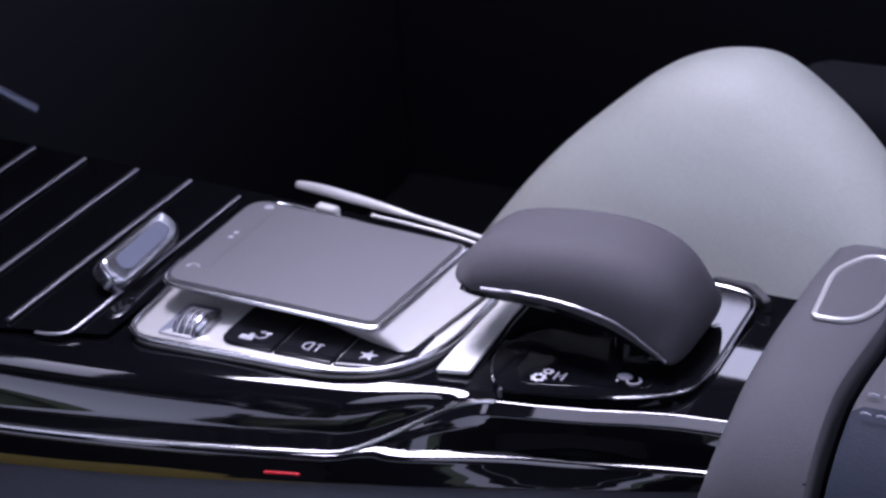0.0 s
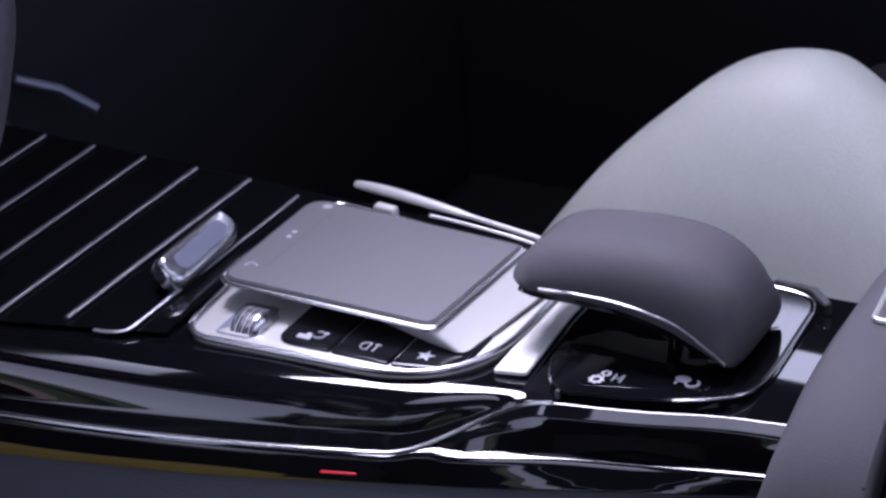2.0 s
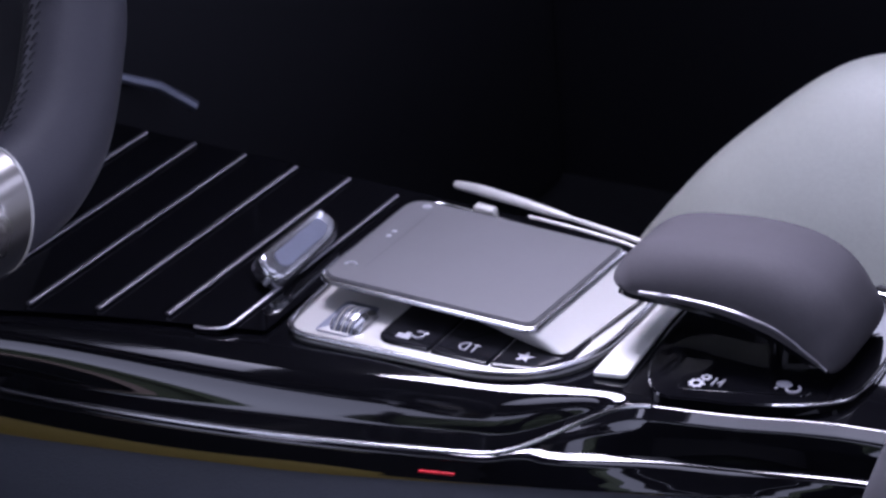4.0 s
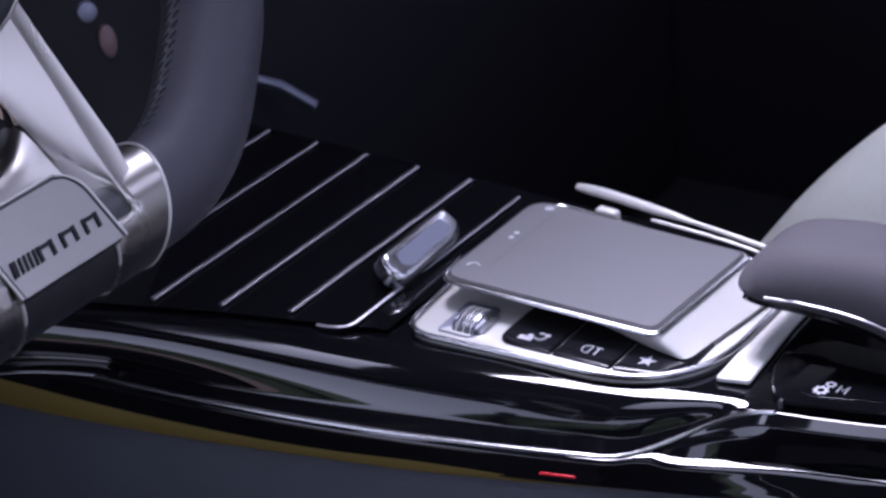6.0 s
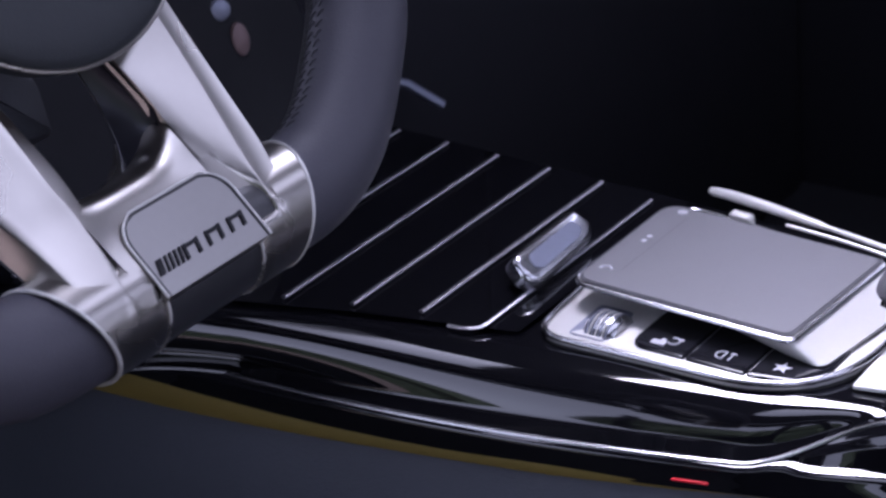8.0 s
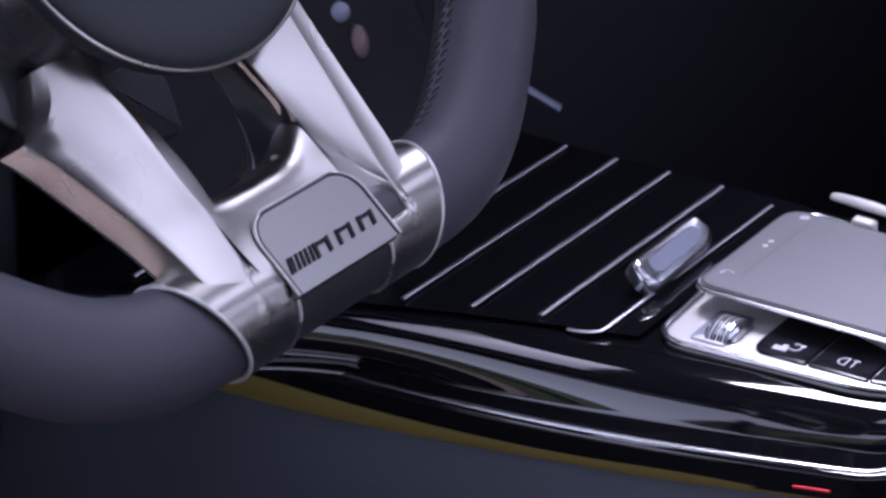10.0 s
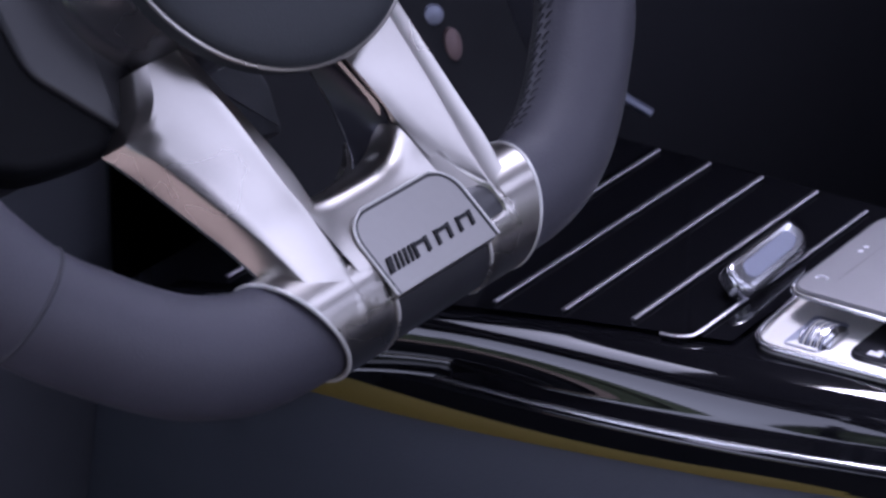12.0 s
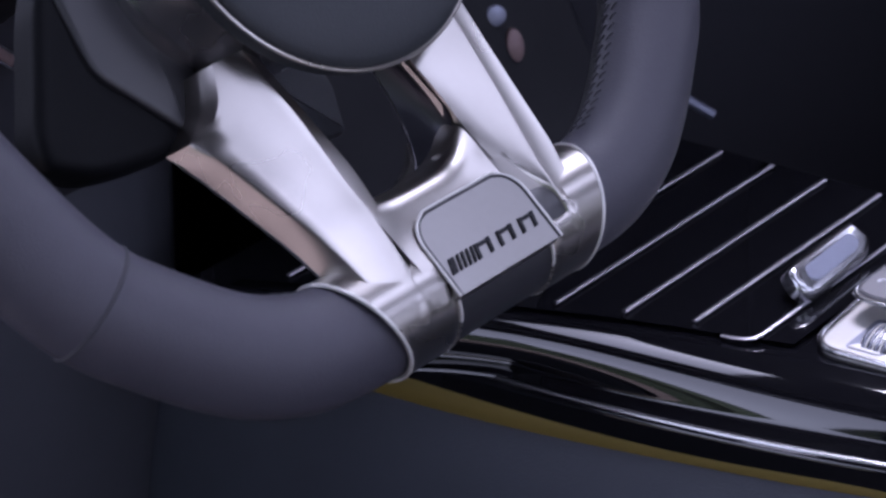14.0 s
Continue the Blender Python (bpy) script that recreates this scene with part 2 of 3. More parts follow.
console = thing("centre_console", (0, 0.05, -0.38), "gloss black centre console with chrome trim between the front seats", "console")
part("body", box(-0.5, 0.6, 0.02, 0.12, -0.38, -0.03), MATTE, console)

# top deck: a gloss skin from the shoulder to the far edge
rows = []
for i in range(60):
    x = -0.42 + 0.5 * i / 59
    y0, z0 = y_shoulder(x), z_shoulder(x)
    rows.append([(x, y0 + (0.128 - y0) * k / 6, z0 - (0.0 if k < 6 else 0.004)) for k in range(7)])
part("top_panel", loft(rows), PIANO, console, "piano black top panel")


def section(run, drop, tilts, n=60):
    """A section that falls by drop over run, tilted by tilts(s, low); low is solved so that it ends in place."""
    def line(low):
        y = z = 0.0
        out = [(0.0, 0.0)]
        for i in range(n):
            tilt = radians(tilts((i + 0.5) / n, low))
            y, z = y - math.cos(tilt), z - math.sin(tilt)
            out.append((y, z))
        return out
    lo, hi = 5.0, 150.0
    for i in range(24):
        low = (lo + hi) / 2
        y, z = line(low)[-1]
        if math.atan2(-z, -y) < math.atan2(-drop, -run):
            lo = low
        else:
            hi = low
    pts = line(low)
    y, z = pts[-1]
    g = math.hypot(run, drop) / math.hypot(y, z)
    return [(p * g, q * g) for p, q in pts]


def flank(x, run, drop):
    """The flank's section at x, from the shoulder down to the seam."""
    k = ease(-0.36, -0.05, x)
    top, ledge = 48 - 38 * k, 41.0
    return section(run, drop, lambda s, low: top * ease(0, 0.07, s) + (low - top) * ease(0.05, 0.75 + 0.05 * k, s) + (ledge - low) * ease(0.76, 0.82, s) + 35 * ease(0.97, 1.0, s))


def rear_section(run, drop):
    return section(run, drop, lambda s, low: 34 * ease(0, 0.04, s) + (low - 34) * ease(0.24, 0.36, s) + 12 * ease(0.52, 0.62, s), 40)


rows = []
for i in range(110):
    x = -0.42 + 0.487 * i / 109
    s = seam(x)
    y0, z0 = y_shoulder(x), z_shoulder(x)
    rows.append([(x, y0 + p, z0 + q) for p, q in flank(x, s.y - y0, s.z - z0)])
part("flank", loft(rows), PIANO, console, "moulded gloss black flank")

part("seam_trim", tube([seam(-0.42 + 0.487 * i / 79) + Vector((0, -0.0006, 0)) for i in range(80)], 0.0011, sides=8), CHROME, console, "thin chrome trim line")


def ridge(x):
    """The lower edge that carries the line of the seam on to the rear."""
    if x < 0.0092:
        return seam(x)
    t = x - 0.0092
    k = ease(0.0092, 0.03, x)
    s = seam(x)
    d = 0.004 * ease(0.03, 0.12, x)
    line = Vector((x, (-0.0387 + 0.36 * t - 0.95 * t * t if t < 0.15 else -0.0061) + 1.56 * d, -0.024 + 0.054 * t - d))
    return s * (1 - k) + line * k if x < 0.03 else line


REAR_EDGE_X = [0.067, 0.086, 0.106, 0.119, 0.132, 0.146, 0.17, 0.24]
REAR_EDGE_Y = [-0.009, -0.0058, -0.0015, 0.0020, 0.0058, 0.0090, 0.0120, 0.0140]


def rear_edge(x):
    """The upper edge of the rear shoulder, along the seam and the selector well."""
    return seam(x) if x < 0.067 else Vector((x, float(np.interp(x, REAR_EDGE_X, REAR_EDGE_Y)), -0.002))


rows = []
for i in range(70):
    x = 0.012 + 0.228 * i / 69
    a, b = rear_edge(x), ridge(x)
    rows.append([(x, a.y + p, a.z + q) for p, q in rear_section(b.y - a.y, b.z - a.z)])
part("shoulder", loft(rows), PIANO, console, "gloss black shoulder")
LOWER = [(0.0, 0.0), (-0.0015, 0.03), (-0.0030, 0.08), (-0.0038, 0.17), (-0.0036, 0.3), (-0.0032, 0.5), (-0.0027, 0.7), (-0.0024, 0.85), (-0.002, 0.94), (0, 1)]
LOWER = [(p.x, p.y) for p in smooth_line([(d, v, 0) for d, v in LOWER], 4)]
rows = []
for i in range(100):
    x = -0.42 + 0.66 * i / 99
    a, b = ridge(x), bottom(x)
    rear = 0.6 * ease(0.03, 0.085, x)  # towards the rear the stepped edge runs out into one gentle curve
    rows.append([(x, a.y + (b.y - a.y) * v + d * (1 + 1.2 * ease(0, 0.15, x)) * (1 - rear) - 0.0048 * v * (1 - v) * rear, a.z + (b.z - a.z) * v) for d, v in LOWER])
part("side_panel", loft(rows), PIANO, console, "gloss black outer side panel")

part("accent_strip", loft([[bottom(-0.42 + 0.5 * i / 79) + Vector((0, d * g, e * g)) for d, e in ((-0.0024, 0.0085), (-0.0042, 0.0045), (-0.003, -0.001), (0.006, -0.003))] for i in range(80) for g in [1.6 - 0.7 * ease(-0.32, -0.12, -0.42 + 0.5 * i / 79) - 0.8 * ease(-0.1, 0.03, -0.42 + 0.5 * i / 79)]]),
     GOLD, console, "olive gold accent strip")
part("red_reflection", prism(rounded([(-0.0085, -0.0006), (0.0085, -0.0006), (0.0085, 0.0006), (-0.0085, 0.0006)], 0.0006, 4), -0.001, 0.0005, 0.0004, 1, pose(-0.0135, -0.0605, -0.0272, 62, -3, 10)), RED, console, "small red bar standing for a reflection")
part("skirt", loft([[bottom(max(-0.42, -0.8 + 1.4 * i / 79)) + Vector((min(0, -0.8 + 1.4 * i / 79 + 0.42), 0, 0)) + Vector((0, d, e)) for d, e in ((0.004, -0.001), (-0.001, -0.006), (-0.012, -0.05), (-0.02, -0.12), (-0.024, -0.3))] for i in range(80)]),
     NAVY, console, "dark leather covered lower side")

# rear deck with the selector well
WELL = smooth_line([(0.066, -0.0034), (0.0859, -0.0012), (0.1057, 0.003), (0.13, 0.0146), (0.1425, 0.0248), (0.1464, 0.0448), (0.145, 0.0859), (0.1436, 0.1022), (0.1375, 0.1112), (0.1166, 0.115),
                    (0.08, 0.1145), (0.056, 0.113), (0.0485, 0.1), (0.048, 0.06), (0.052, 0.02)], 4, closed=True)
part("deck_panel", loft([[(x, y, -0.0012 - (y - 0.062) ** 2 / 0.75) for y in (rear_edge(x).y - 0.001, *(0.02 + 0.012 * k for k in range(10)))] for x in (0.079, 0.1, 0.13, 0.16, 0.2, 0.24)]), PIANO, console, "piano black deck panel")
part("selector_panel", prism(WELL, -0.006, 0.0012, 0.0008, 1), PIANO, console, "gloss black selector panel")
part("well_trim", tube([(p.x, p.y, 0.0006) for p in smooth_line([(0.116, 0.0072), (0.13, 0.0140), (0.1432, 0.0244), (0.1474, 0.0448), (0.146, 0.0859), (0.1446, 0.1025), (0.138, 0.1125), (0.1166, 0.1162), (0.08, 0.1155)], 6)], 0.0007, sides=8), CHROME, console, "chrome well trim")
part("cover_plate", prism(rounded([(0.0325, 0.0015), (0.0475, 0.0050), (0.0435, 0.058), (0.043, 0.1), (0.0315, 0.1), (0.0305, 0.05)], 0.002, 3), -0.0012, 0.0006, 0.0004, 1), PLATE, console, "satin metal cover plate")
part("corner_clip", prism(rounded([(0.118, 0.1175), (0.137, 0.1155), (0.149, 0.104), (0.1515, 0.108), (0.14, 0.12), (0.12, 0.1215)], 0.002, 3), -0.003, 0.0028, 0.0008, 1), BLACK, console, "black corner trim")

# ---- dashboard parts ahead of the console ----
riser = thing("console_riser", (-0.4, 0.05, 0.0), "dull black console front rising to the dashboard", "console front")
part("panel", loft([[(x, y, z) for y in (-0.085, 0.0, 0.07, 0.128)] for x, z in ((-0.34, 0.0085), (-0.352, 0.016), (-0.364, 0.034), (-0.376, 0.06), (-0.39, 0.1), (-0.43, 0.17), (-0.52, 0.25), (-0.75, 0.3))]), SHADOW, riser, "dull black panel")
part("side", loft([[(x, y, z * k - 0.1 * (1 - k)) for y, k in ((0.128, 1), (0.129, 0))] for x, z in ((-0.34, 0.0085), (-0.364, 0.034), (-0.39, 0.1), (-0.43, 0.17), (-0.52, 0.25), (-0.75, 0.3))]), MATTE, riser)
for name, p, rx, rz, mat, lab in (("start_button", (-0.379, 0.076, 0.0705), 0.0052, 0.0095, ROSE, "rose metal button"), ("knob", (-0.386, 0.071, 0.0885), 0.006, 0.006, STEEL, "blue grey metal knob")):
    ring = [(rx * math.cos(2 * math.pi * k / 28), rz * math.sin(2 * math.pi * k / 28)) for k in range(28)]
    part(name, prism(ring, -0.012, 0.003, 0.0015, 2, pose(*p, 0, 0, 0) @ pose(0, 0, 0, 90, 0, 62) @ pose(0, 0, 0, -12, 0, 0)), mat, riser, lab)

dash = thing("driver_dash", (-0.5, -0.4, 0.0), "black lower dashboard behind the steering wheel", "dashboard")
part("panel", box(-0.75, -0.46, -0.85, -0.09, 0.06, 0.30, 0.02, 3), LINING, dash)
part("lower_panel", loft([[(x - back, y, z) for y, back in ((-0.86, 0), (-0.6, 0), (-0.35, 0), (-0.16, 0.0), (-0.12, 0.004), (-0.09, 0.014), (-0.065, 0.04), (-0.045, 0.1))] for x, z in ((-0.47, 0.075), (-0.475, 0.05), (-0.5, -0.05), (-0.55, -0.2), (-0.6, -0.375))]), KNEE, dash, "dark grey knee panel")
vent = [(-0.452, -0.19 + 0.043 * math.cos(2 * math.pi * k / 48), 0.224 + 0.043 * math.sin(2 * math.pi * k / 48)) for k in range(48)]
part("vent_ring", tube(vent, 0.010, closed=True, sides=12, side=(1, 0, 0)), SILVER, dash, "silver air vent ring")
part("trim_strip", tube([(-0.455, -0.222, 0.177), (-0.455, -0.194, 0.147)], 0.0035, sides=10, flat=0.5, side=(1, 0, 0)), ROSE, dash, "rose grey trim strip")
for dy, dz in ((0.0017, 0.0036), (-0.0010, -0.0036)):
    part("trim_edge", tube([(-0.452, -0.222 + dy, 0.177 + dz), (-0.452, -0.194 + dy, 0.147 + dz)], 0.0009, sides=8), CHROME, dash, "bright trim edge")

foot = thing("footwell_panel", (-0.6, 0.5, -0.38), "black footwell panel with a thin chrome strip", "footwell panel")
part("panel", box(-0.75, -0.46, 0.135, 0.85, -0.38, 0.05, 0.015, 3), LINING, foot)
part("strip", tube([(-0.456, 0.262, -0.036), (-0.44, 0.285, -0.05), (-0.424, 0.30, -0.068)], 0.0035, sides=8), STEEL, foot, "chrome strip")

# ---- storage cover with chrome ribs ----
cover = thing("storage_cover", (-0.22, 0.025, 0.0), "gloss black sliding storage cover with chrome ribs", "cover")
part("panel", loft([[(x, y, z_shoulder(x) + 0.0025) for y in (y_shoulder(x) + 0.008, 0.03, 0.118)] for x in (-0.4, -0.3, -0.2, -0.1205)]), PIANO, cover)
for i in range(8):
    x = -0.1362 - 0.0336 * i
    z = z_shoulder(x) + 0.004
    near = y_shoulder(x) + 0.0125
    if i == 0:
        path = [(x, 0.108, z), (x, 0.03, z), (x, -0.035, z)] + [(x - 0.0005 - 0.016 * (1 - math.cos(a)), -0.035 - 0.009 * math.sin(a), z - 0.0008) for a in (0.4, 0.8, 1.2, 1.57)]
    else:
        path = [(x, 0.1135, z), (x, 0.05, z), (x, near, z)]
    part("rib", tube(path, 0.0016 if i else 0.0012, sides=10, flat=0.45), RIB, cover, "chrome rib")

grip = thing("cover_grip", (-0.14, 0.03, 0.005), "chrome grip handle standing on the storage cover", "handle")
lozenge = rounded([(-0.0315, -0.003), (-0.026, -0.0098), (0.022, -0.0098), (0.0325, -0.004), (0.0305, 0.0090), (-0.0275, 0.0098)], 0.005, 4)
seat_of_grip = pose(-0.1425, 0.0278, 0.0150, 0, 0, 94) @ pose(0, 0, 0, 38, 0, 0)
part("grip", prism(lozenge, -0.005, 0.0045, 0.0035, 3, seat_of_grip), CHROME, grip)
part("inlay", prism([(p.x * 0.72, p.y * 0.52) for p in lozenge], 0.0035, 0.0049, 0.0006, 1, seat_of_grip), STEEL, grip, "blue grey inlay")
part("stem", box(-0.151, -0.141, 0.008, 0.048, 0.003, 0.012, 0.002), BLACK, grip)

# ---- touchpad controller ----
touch = thing("touchpad_controller", (-0.05, 0.05, 0), "silver framed grey touchpad controller on the console", "touchpad")
tray = rounded([(-0.1175, -0.0235), (0.004, -0.0195), (0.0305, 0.012), (0.0305, 0.100), (-0.12, 0.118), (-0.1245, 0.06)], [0.016, 0.032, 0.024, 0.01, 0.01, 0.02])
part("tray", prism(tray, -0.0025, 0.0012, 0.001, 2), SILVER, touch, "silver tray")
part("tray_rim", tube([(p.x, p.y, 0.0018) for p in tray], 0.0017, closed=True, sides=10), CHROME, touch, "chrome rim")
part("rail", tube(smooth_line([(-0.112, 0.1275, 0.009), (-0.09, 0.1245, 0.0095), (-0.045, 0.1155, 0.01), (0.004, 0.106, 0.0095), (0.02, 0.1015, 0.008)], 6), [0.0014 + 0.0020 * math.sin(math.pi * min(1, (k + 1) / 14)) ** 0.6 if k < 14 else 0.0016 for k in range(25)], sides=10, flat=0.8), SILVER, touch, "silver rail")
part("rail_edge", tube(smooth_line([(-0.06, 0.1115, 0.008), (-0.03, 0.1085, 0.008), (0.0, 0.104, 0.0075), (0.02, 0.0985, 0.0065)], 6), 0.0008, sides=8), SILVER, touch, "thin silver line")
lid = rounded([(-0.1165, 0.0075), (-0.045, 0.0051), (-0.02, 0.0042), (0.0022, 0.0035), (0.0065, 0.088), (-0.1175, 0.0965)], [0.010, 0.02, 0.015, 0.005, 0.005, 0.012])
low = rounded([(-0.112, 0.030), (-0.035, 0.025), (-0.012, 0.009), (0.0170, 0.0030), (0.0285, 0.088), (-0.1155, 0.0965)], [0.010, 0.02, 0.02, 0.007, 0.006, 0.012])
rows = [[(p.x, p.y + 0.004, 0.0018) for p in low], [(p.x, p.y, 0.004) for p in low]]
for k in (0.25, 0.5, 0.75, 1.0):
    rows.append([(p.x + (q.x - p.x) * k, p.y + (q.y - p.y) * k ** 0.8, 0.004 + (0.0128 - 0.004) * k ** 1.15) for p, q in zip(low, lid)])
rows.append([(p.x, p.y, 0.0145) for p in lid])
part("frame", loft(rows, closed=True, caps=True), SILVER, touch, "silver painted frame")
part("edge_trim", tube([(p.x, p.y, 0.0134) for p in lid], 0.0013, closed=True, sides=8), CHROME, touch, "chrome edge")
part("border", prism([(p.x * 0.988 - 0.0008, p.y * 0.985 + 0.0008) for p in lid], 0.013, 0.0152), BORDER, touch)
pad = part("pad", prism([(p.x * 0.968 - 0.002, p.y * 0.955 + 0.0022) for p in lid], 0.0145, 0.0158, 0.0004, 1), PAD, touch, "matt grey touch surface")
part("groove", box(-0.0995, -0.0990, 0.025, 0.085, 0.0157, 0.01585), BORDER, pad)


def arc(cx, cy, r, a0, a1, z, thick=0.0005, n=10):
    return tube([(cx + r * math.cos(radians(a0 + (a1 - a0) * k / n)), cy + r * math.sin(radians(a0 + (a1 - a0) * k / n)), z) for k in range(n + 1)], thick, sides=6)


def dot(cx, cy, rx, ry, z, n=14):
    return prism([(cx + rx * math.cos(2 * math.pi * k / n), cy + ry * math.sin(2 * math.pi * k / n)) for k in range(n)], z - 0.0003, z + 0.00015)


def star(cx, cy, r, z):
    return prism([(cx + (r if k % 2 == 0 else r * 0.42) * math.sin(math.pi * k / 5), cy + (r if k % 2 == 0 else r * 0.42) * math.cos(math.pi * k / 5)) for k in range(10)], z - 0.0003, z + 0.00015)


def cog(cx, cy, r, z, teeth=8):
    ring = []
    for k in range(teeth * 4):
        q = r if k % 4 in (0, 1) else r * 0.76
        a = 2 * math.pi * k / (teeth * 4)
        ring.append((q * math.cos(a), q * math.sin(a)))
    inner = [(r * 0.42 * math.cos(2 * math.pi * k / (teeth * 4)), r * 0.42 * math.sin(2 * math.pi * k / (teeth * 4))) for k in range(teeth * 4)]
    return loft([[(cx + p[0], cy + p[1], z - 0.0002) for p in ring], [(cx + p[0], cy + p[1], z + 0.00015) for p in ring], [(cx + p[0], cy + p[1], z + 0.00015) for p in inner]], closed=True)


part("icon", merge(dot(-0.1045, 0.0885, 0.0026, 0.0022, 0.0159), dot(-0.1045, 0.0885, 0.0014, 0.0012, 0.01605)), ICON, pad, "white home mark")
part("icon", merge(dot(-0.1055, 0.0545, 0.0014, 0.0014, 0.0159), dot(-0.1055, 0.0595, 0.0014, 0.0014, 0.0159)), ICON, pad, "white dots mark")
part("icon", merge(arc(-0.1065, 0.0215, 0.0032, 20, 150, 0.0159, 0.0006), dot(-0.1092, 0.0225, 0.001, 0.001, 0.0159)), ICON, pad, "white handset mark")
part("toggle_key", prism(rounded([(-0.0865, 0.1005), (-0.0735, 0.0995), (-0.0735, 0.1055), (-0.0865, 0.107)], 0.002, 3), 0.004, 0.0142, 0.002, 3), SILVER, touch, "silver toggle key")

# thumb roller; its recess is a flat plate, shade put into the colour
part("recess_shade", prism(rounded([(-0.1035, -0.0165), (-0.0845, -0.0165), (-0.0855, 0.0135), (-0.1045, 0.0135)], 0.003, 3), 0.0006, 0.0015), STEEL, touch, "flat plate coloured for the roller recess's shade")
part("roller_plate", prism(rounded([(-0.1025, -0.0158), (-0.0855, -0.0158), (-0.0855, -0.0105), (-0.0985, -0.0105)], 0.0015, 3), 0.0013, 0.0021, 0.0003, 1), SILVER, touch, "silver plate before the roller")
roll = part("thumb_roller", tube([(-0.0985 + 0.0170 * k / 8, -0.003, -0.0058) for k in range(9)], [0.0112, 0.0130, 0.0136, 0.0136, 0.0136, 0.0136, 0.0136, 0.0130, 0.0112], sides=64), CHROME, touch, "chrome thumb roller")
for k in range(7):
    part("ridge", tube([(-0.0955 + 0.0018 * k, -0.003 + 0.0136 * math.cos(a), -0.0058 + 0.0136 * math.sin(a)) for a in [math.pi * i / 24 for i in range(25)]], 0.00036, sides=6, side=(1, 0, 0)), SILVER if k % 2 else STEEL, roll)
part("marker", merge(prism([(-0.0815, -0.0045), (-0.0775, -0.0045), (-0.0795, -0.0018)], 0.0008, 0.0014), prism([(-0.0815, 0.002), (-0.0775, 0.002), (-0.0795, -0.0005)], 0.0008, 0.0014)), BLACK, touch, "dark volume arrows")

# three gloss buttons under the pad
for x0, x1, r in ((-0.0725, -0.0432, [0.009, 0.001, 0.001, 0.006]), (-0.0424, -0.0122, [0.001] * 4), (-0.0114, 0.0205, [0.001, 0.012, 0.004, 0.001])):
    rim = rounded([(x0, -0.0138), (x1, -0.0138 + (0.006 if x1 > 0 else 0)), (x1, 0.027), (x0, 0.027)], r, 4)
    key = part("button", prism(rim, 0.0004, 0.0030, 0.0012, 2), KEY, touch, "satin black button", crease=15)
    c = (x0 + x1) / 2
    if x1 > 0:
        part("icon", star(0.0008, -0.0025, 0.0048, 0.0032), ICON, key, "white star mark")
    elif x0 > -0.05:
        part("icon", moved(merge(arc(-0.0325, -0.0035, 0.0030, 70, 290, 0.0032, 0.0004), box(-0.0318, -0.0311, -0.0068, 0.0, 0.003, 0.00335), box(-0.0282, -0.0275, -0.0068, 0.0, 0.003, 0.00335), box(-0.0296, -0.0262, -0.0012, -0.0005, 0.003, 0.00335)), pose(0.004, -0.001, 0)), ICON, key, "white vehicle mark")
    else:
        part("icon", moved(merge(box(-0.0675, -0.0605, -0.0082, -0.0046, 0.003, 0.00335), arc(-0.0580, -0.0028, 0.0028, -140, 130, 0.0032, 0.0005), box(-0.0640, -0.0615, -0.005, -0.0026, 0.003, 0.00335), box(-0.056, -0.0542, -0.0015, 0.0004, 0.003, 0.00335)), pose(0.004, -0.001, 0)), ICON, key, "white vehicle mark")

# ---- selector palm rest ----
rest = thing("palm_rest", (0.095, 0.06, 0), "dark grey soft palm rest with a chrome lower edge", "palm rest")
PROFILE = smooth_line([(0.0258, 0.0315), (0.0305, 0.0385), (0.042, 0.0455), (0.063, 0.0495), (0.087, 0.051), (0.108, 0.0485), (0.1245, 0.0395), (0.1345, 0.024), (0.1375, 0.012), (0.1345, 0.005), (0.128, 0.007),
                       (0.114, 0.0150), (0.1, 0.0218), (0.083, 0.0254), (0.06, 0.0270), (0.034, 0.0274)], 5, closed=True)
mid = Vector((0.09, 0.032))
TOP = 45  # samples along the upper side; the rest run back along the lower side


def rest_row(w):
    """A slice of the rest across the car; towards both ends the upper side rolls down to the lower edge."""
    g = math.sqrt(max(0.0, 1 - max(0.0, (abs(w) - 0.34) / 0.66) ** 2.3))
    row = []
    for i, p in enumerate(PROFILE):
        upper = p if i <= TOP else PROFILE[int(round((80 - i) * TOP / 35))]
        lower = p if i > TOP else PROFILE[int(round(80 - i * 35 / TOP)) % 80]
        c = lower * 0.9 + upper * 0.1
        q = c + (p - c) * (g if i <= TOP else 0.4 + 0.6 * g)
        x = mid.x + (q.x - mid.x) * ((0.86 + 0.14 * g) if q.x < mid.x else (0.96 + 0.04 * g))
        row.append(Vector((x, 0.06 + 0.032 * w, q.y + 0.17 * (1 - g) * max(0.0, q.x - 0.1))))
    return row


part("cushion", loft([rest_row(math.sin(math.pi / 2 * (-1 + 2 * k / 60))) for k in range(61)], closed=True, caps=True), PALM, rest, "dark grey soft touch cushion", crease=75)
edge = rest_row(-0.995)
part("trim", tube([v + Vector((0, -0.0006, -0.0004)) for v in edge[8:44]], 0.0008, sides=8), EDGE, rest, "chrome edge trim")
belly = [(-0.995, 0.0), (-0.99, -0.0026), (-0.93, -0.0036), (-0.5, -0.0036), (0, -0.0036), (0.5, -0.0036), (0.97, -0.0016)]
part("underside", loft([[v + Vector((0, 0, drop)) for v in rest_row(w)[46:79]] for w, drop in belly]), PIANO, rest, "gloss black underside")
part("neck", prism(rounded([(0.092, 0.05), (0.126, 0.05), (0.126, 0.082), (0.092, 0.082)], 0.01), -0.003, 0.022), PIANO, rest, "gloss black neck")

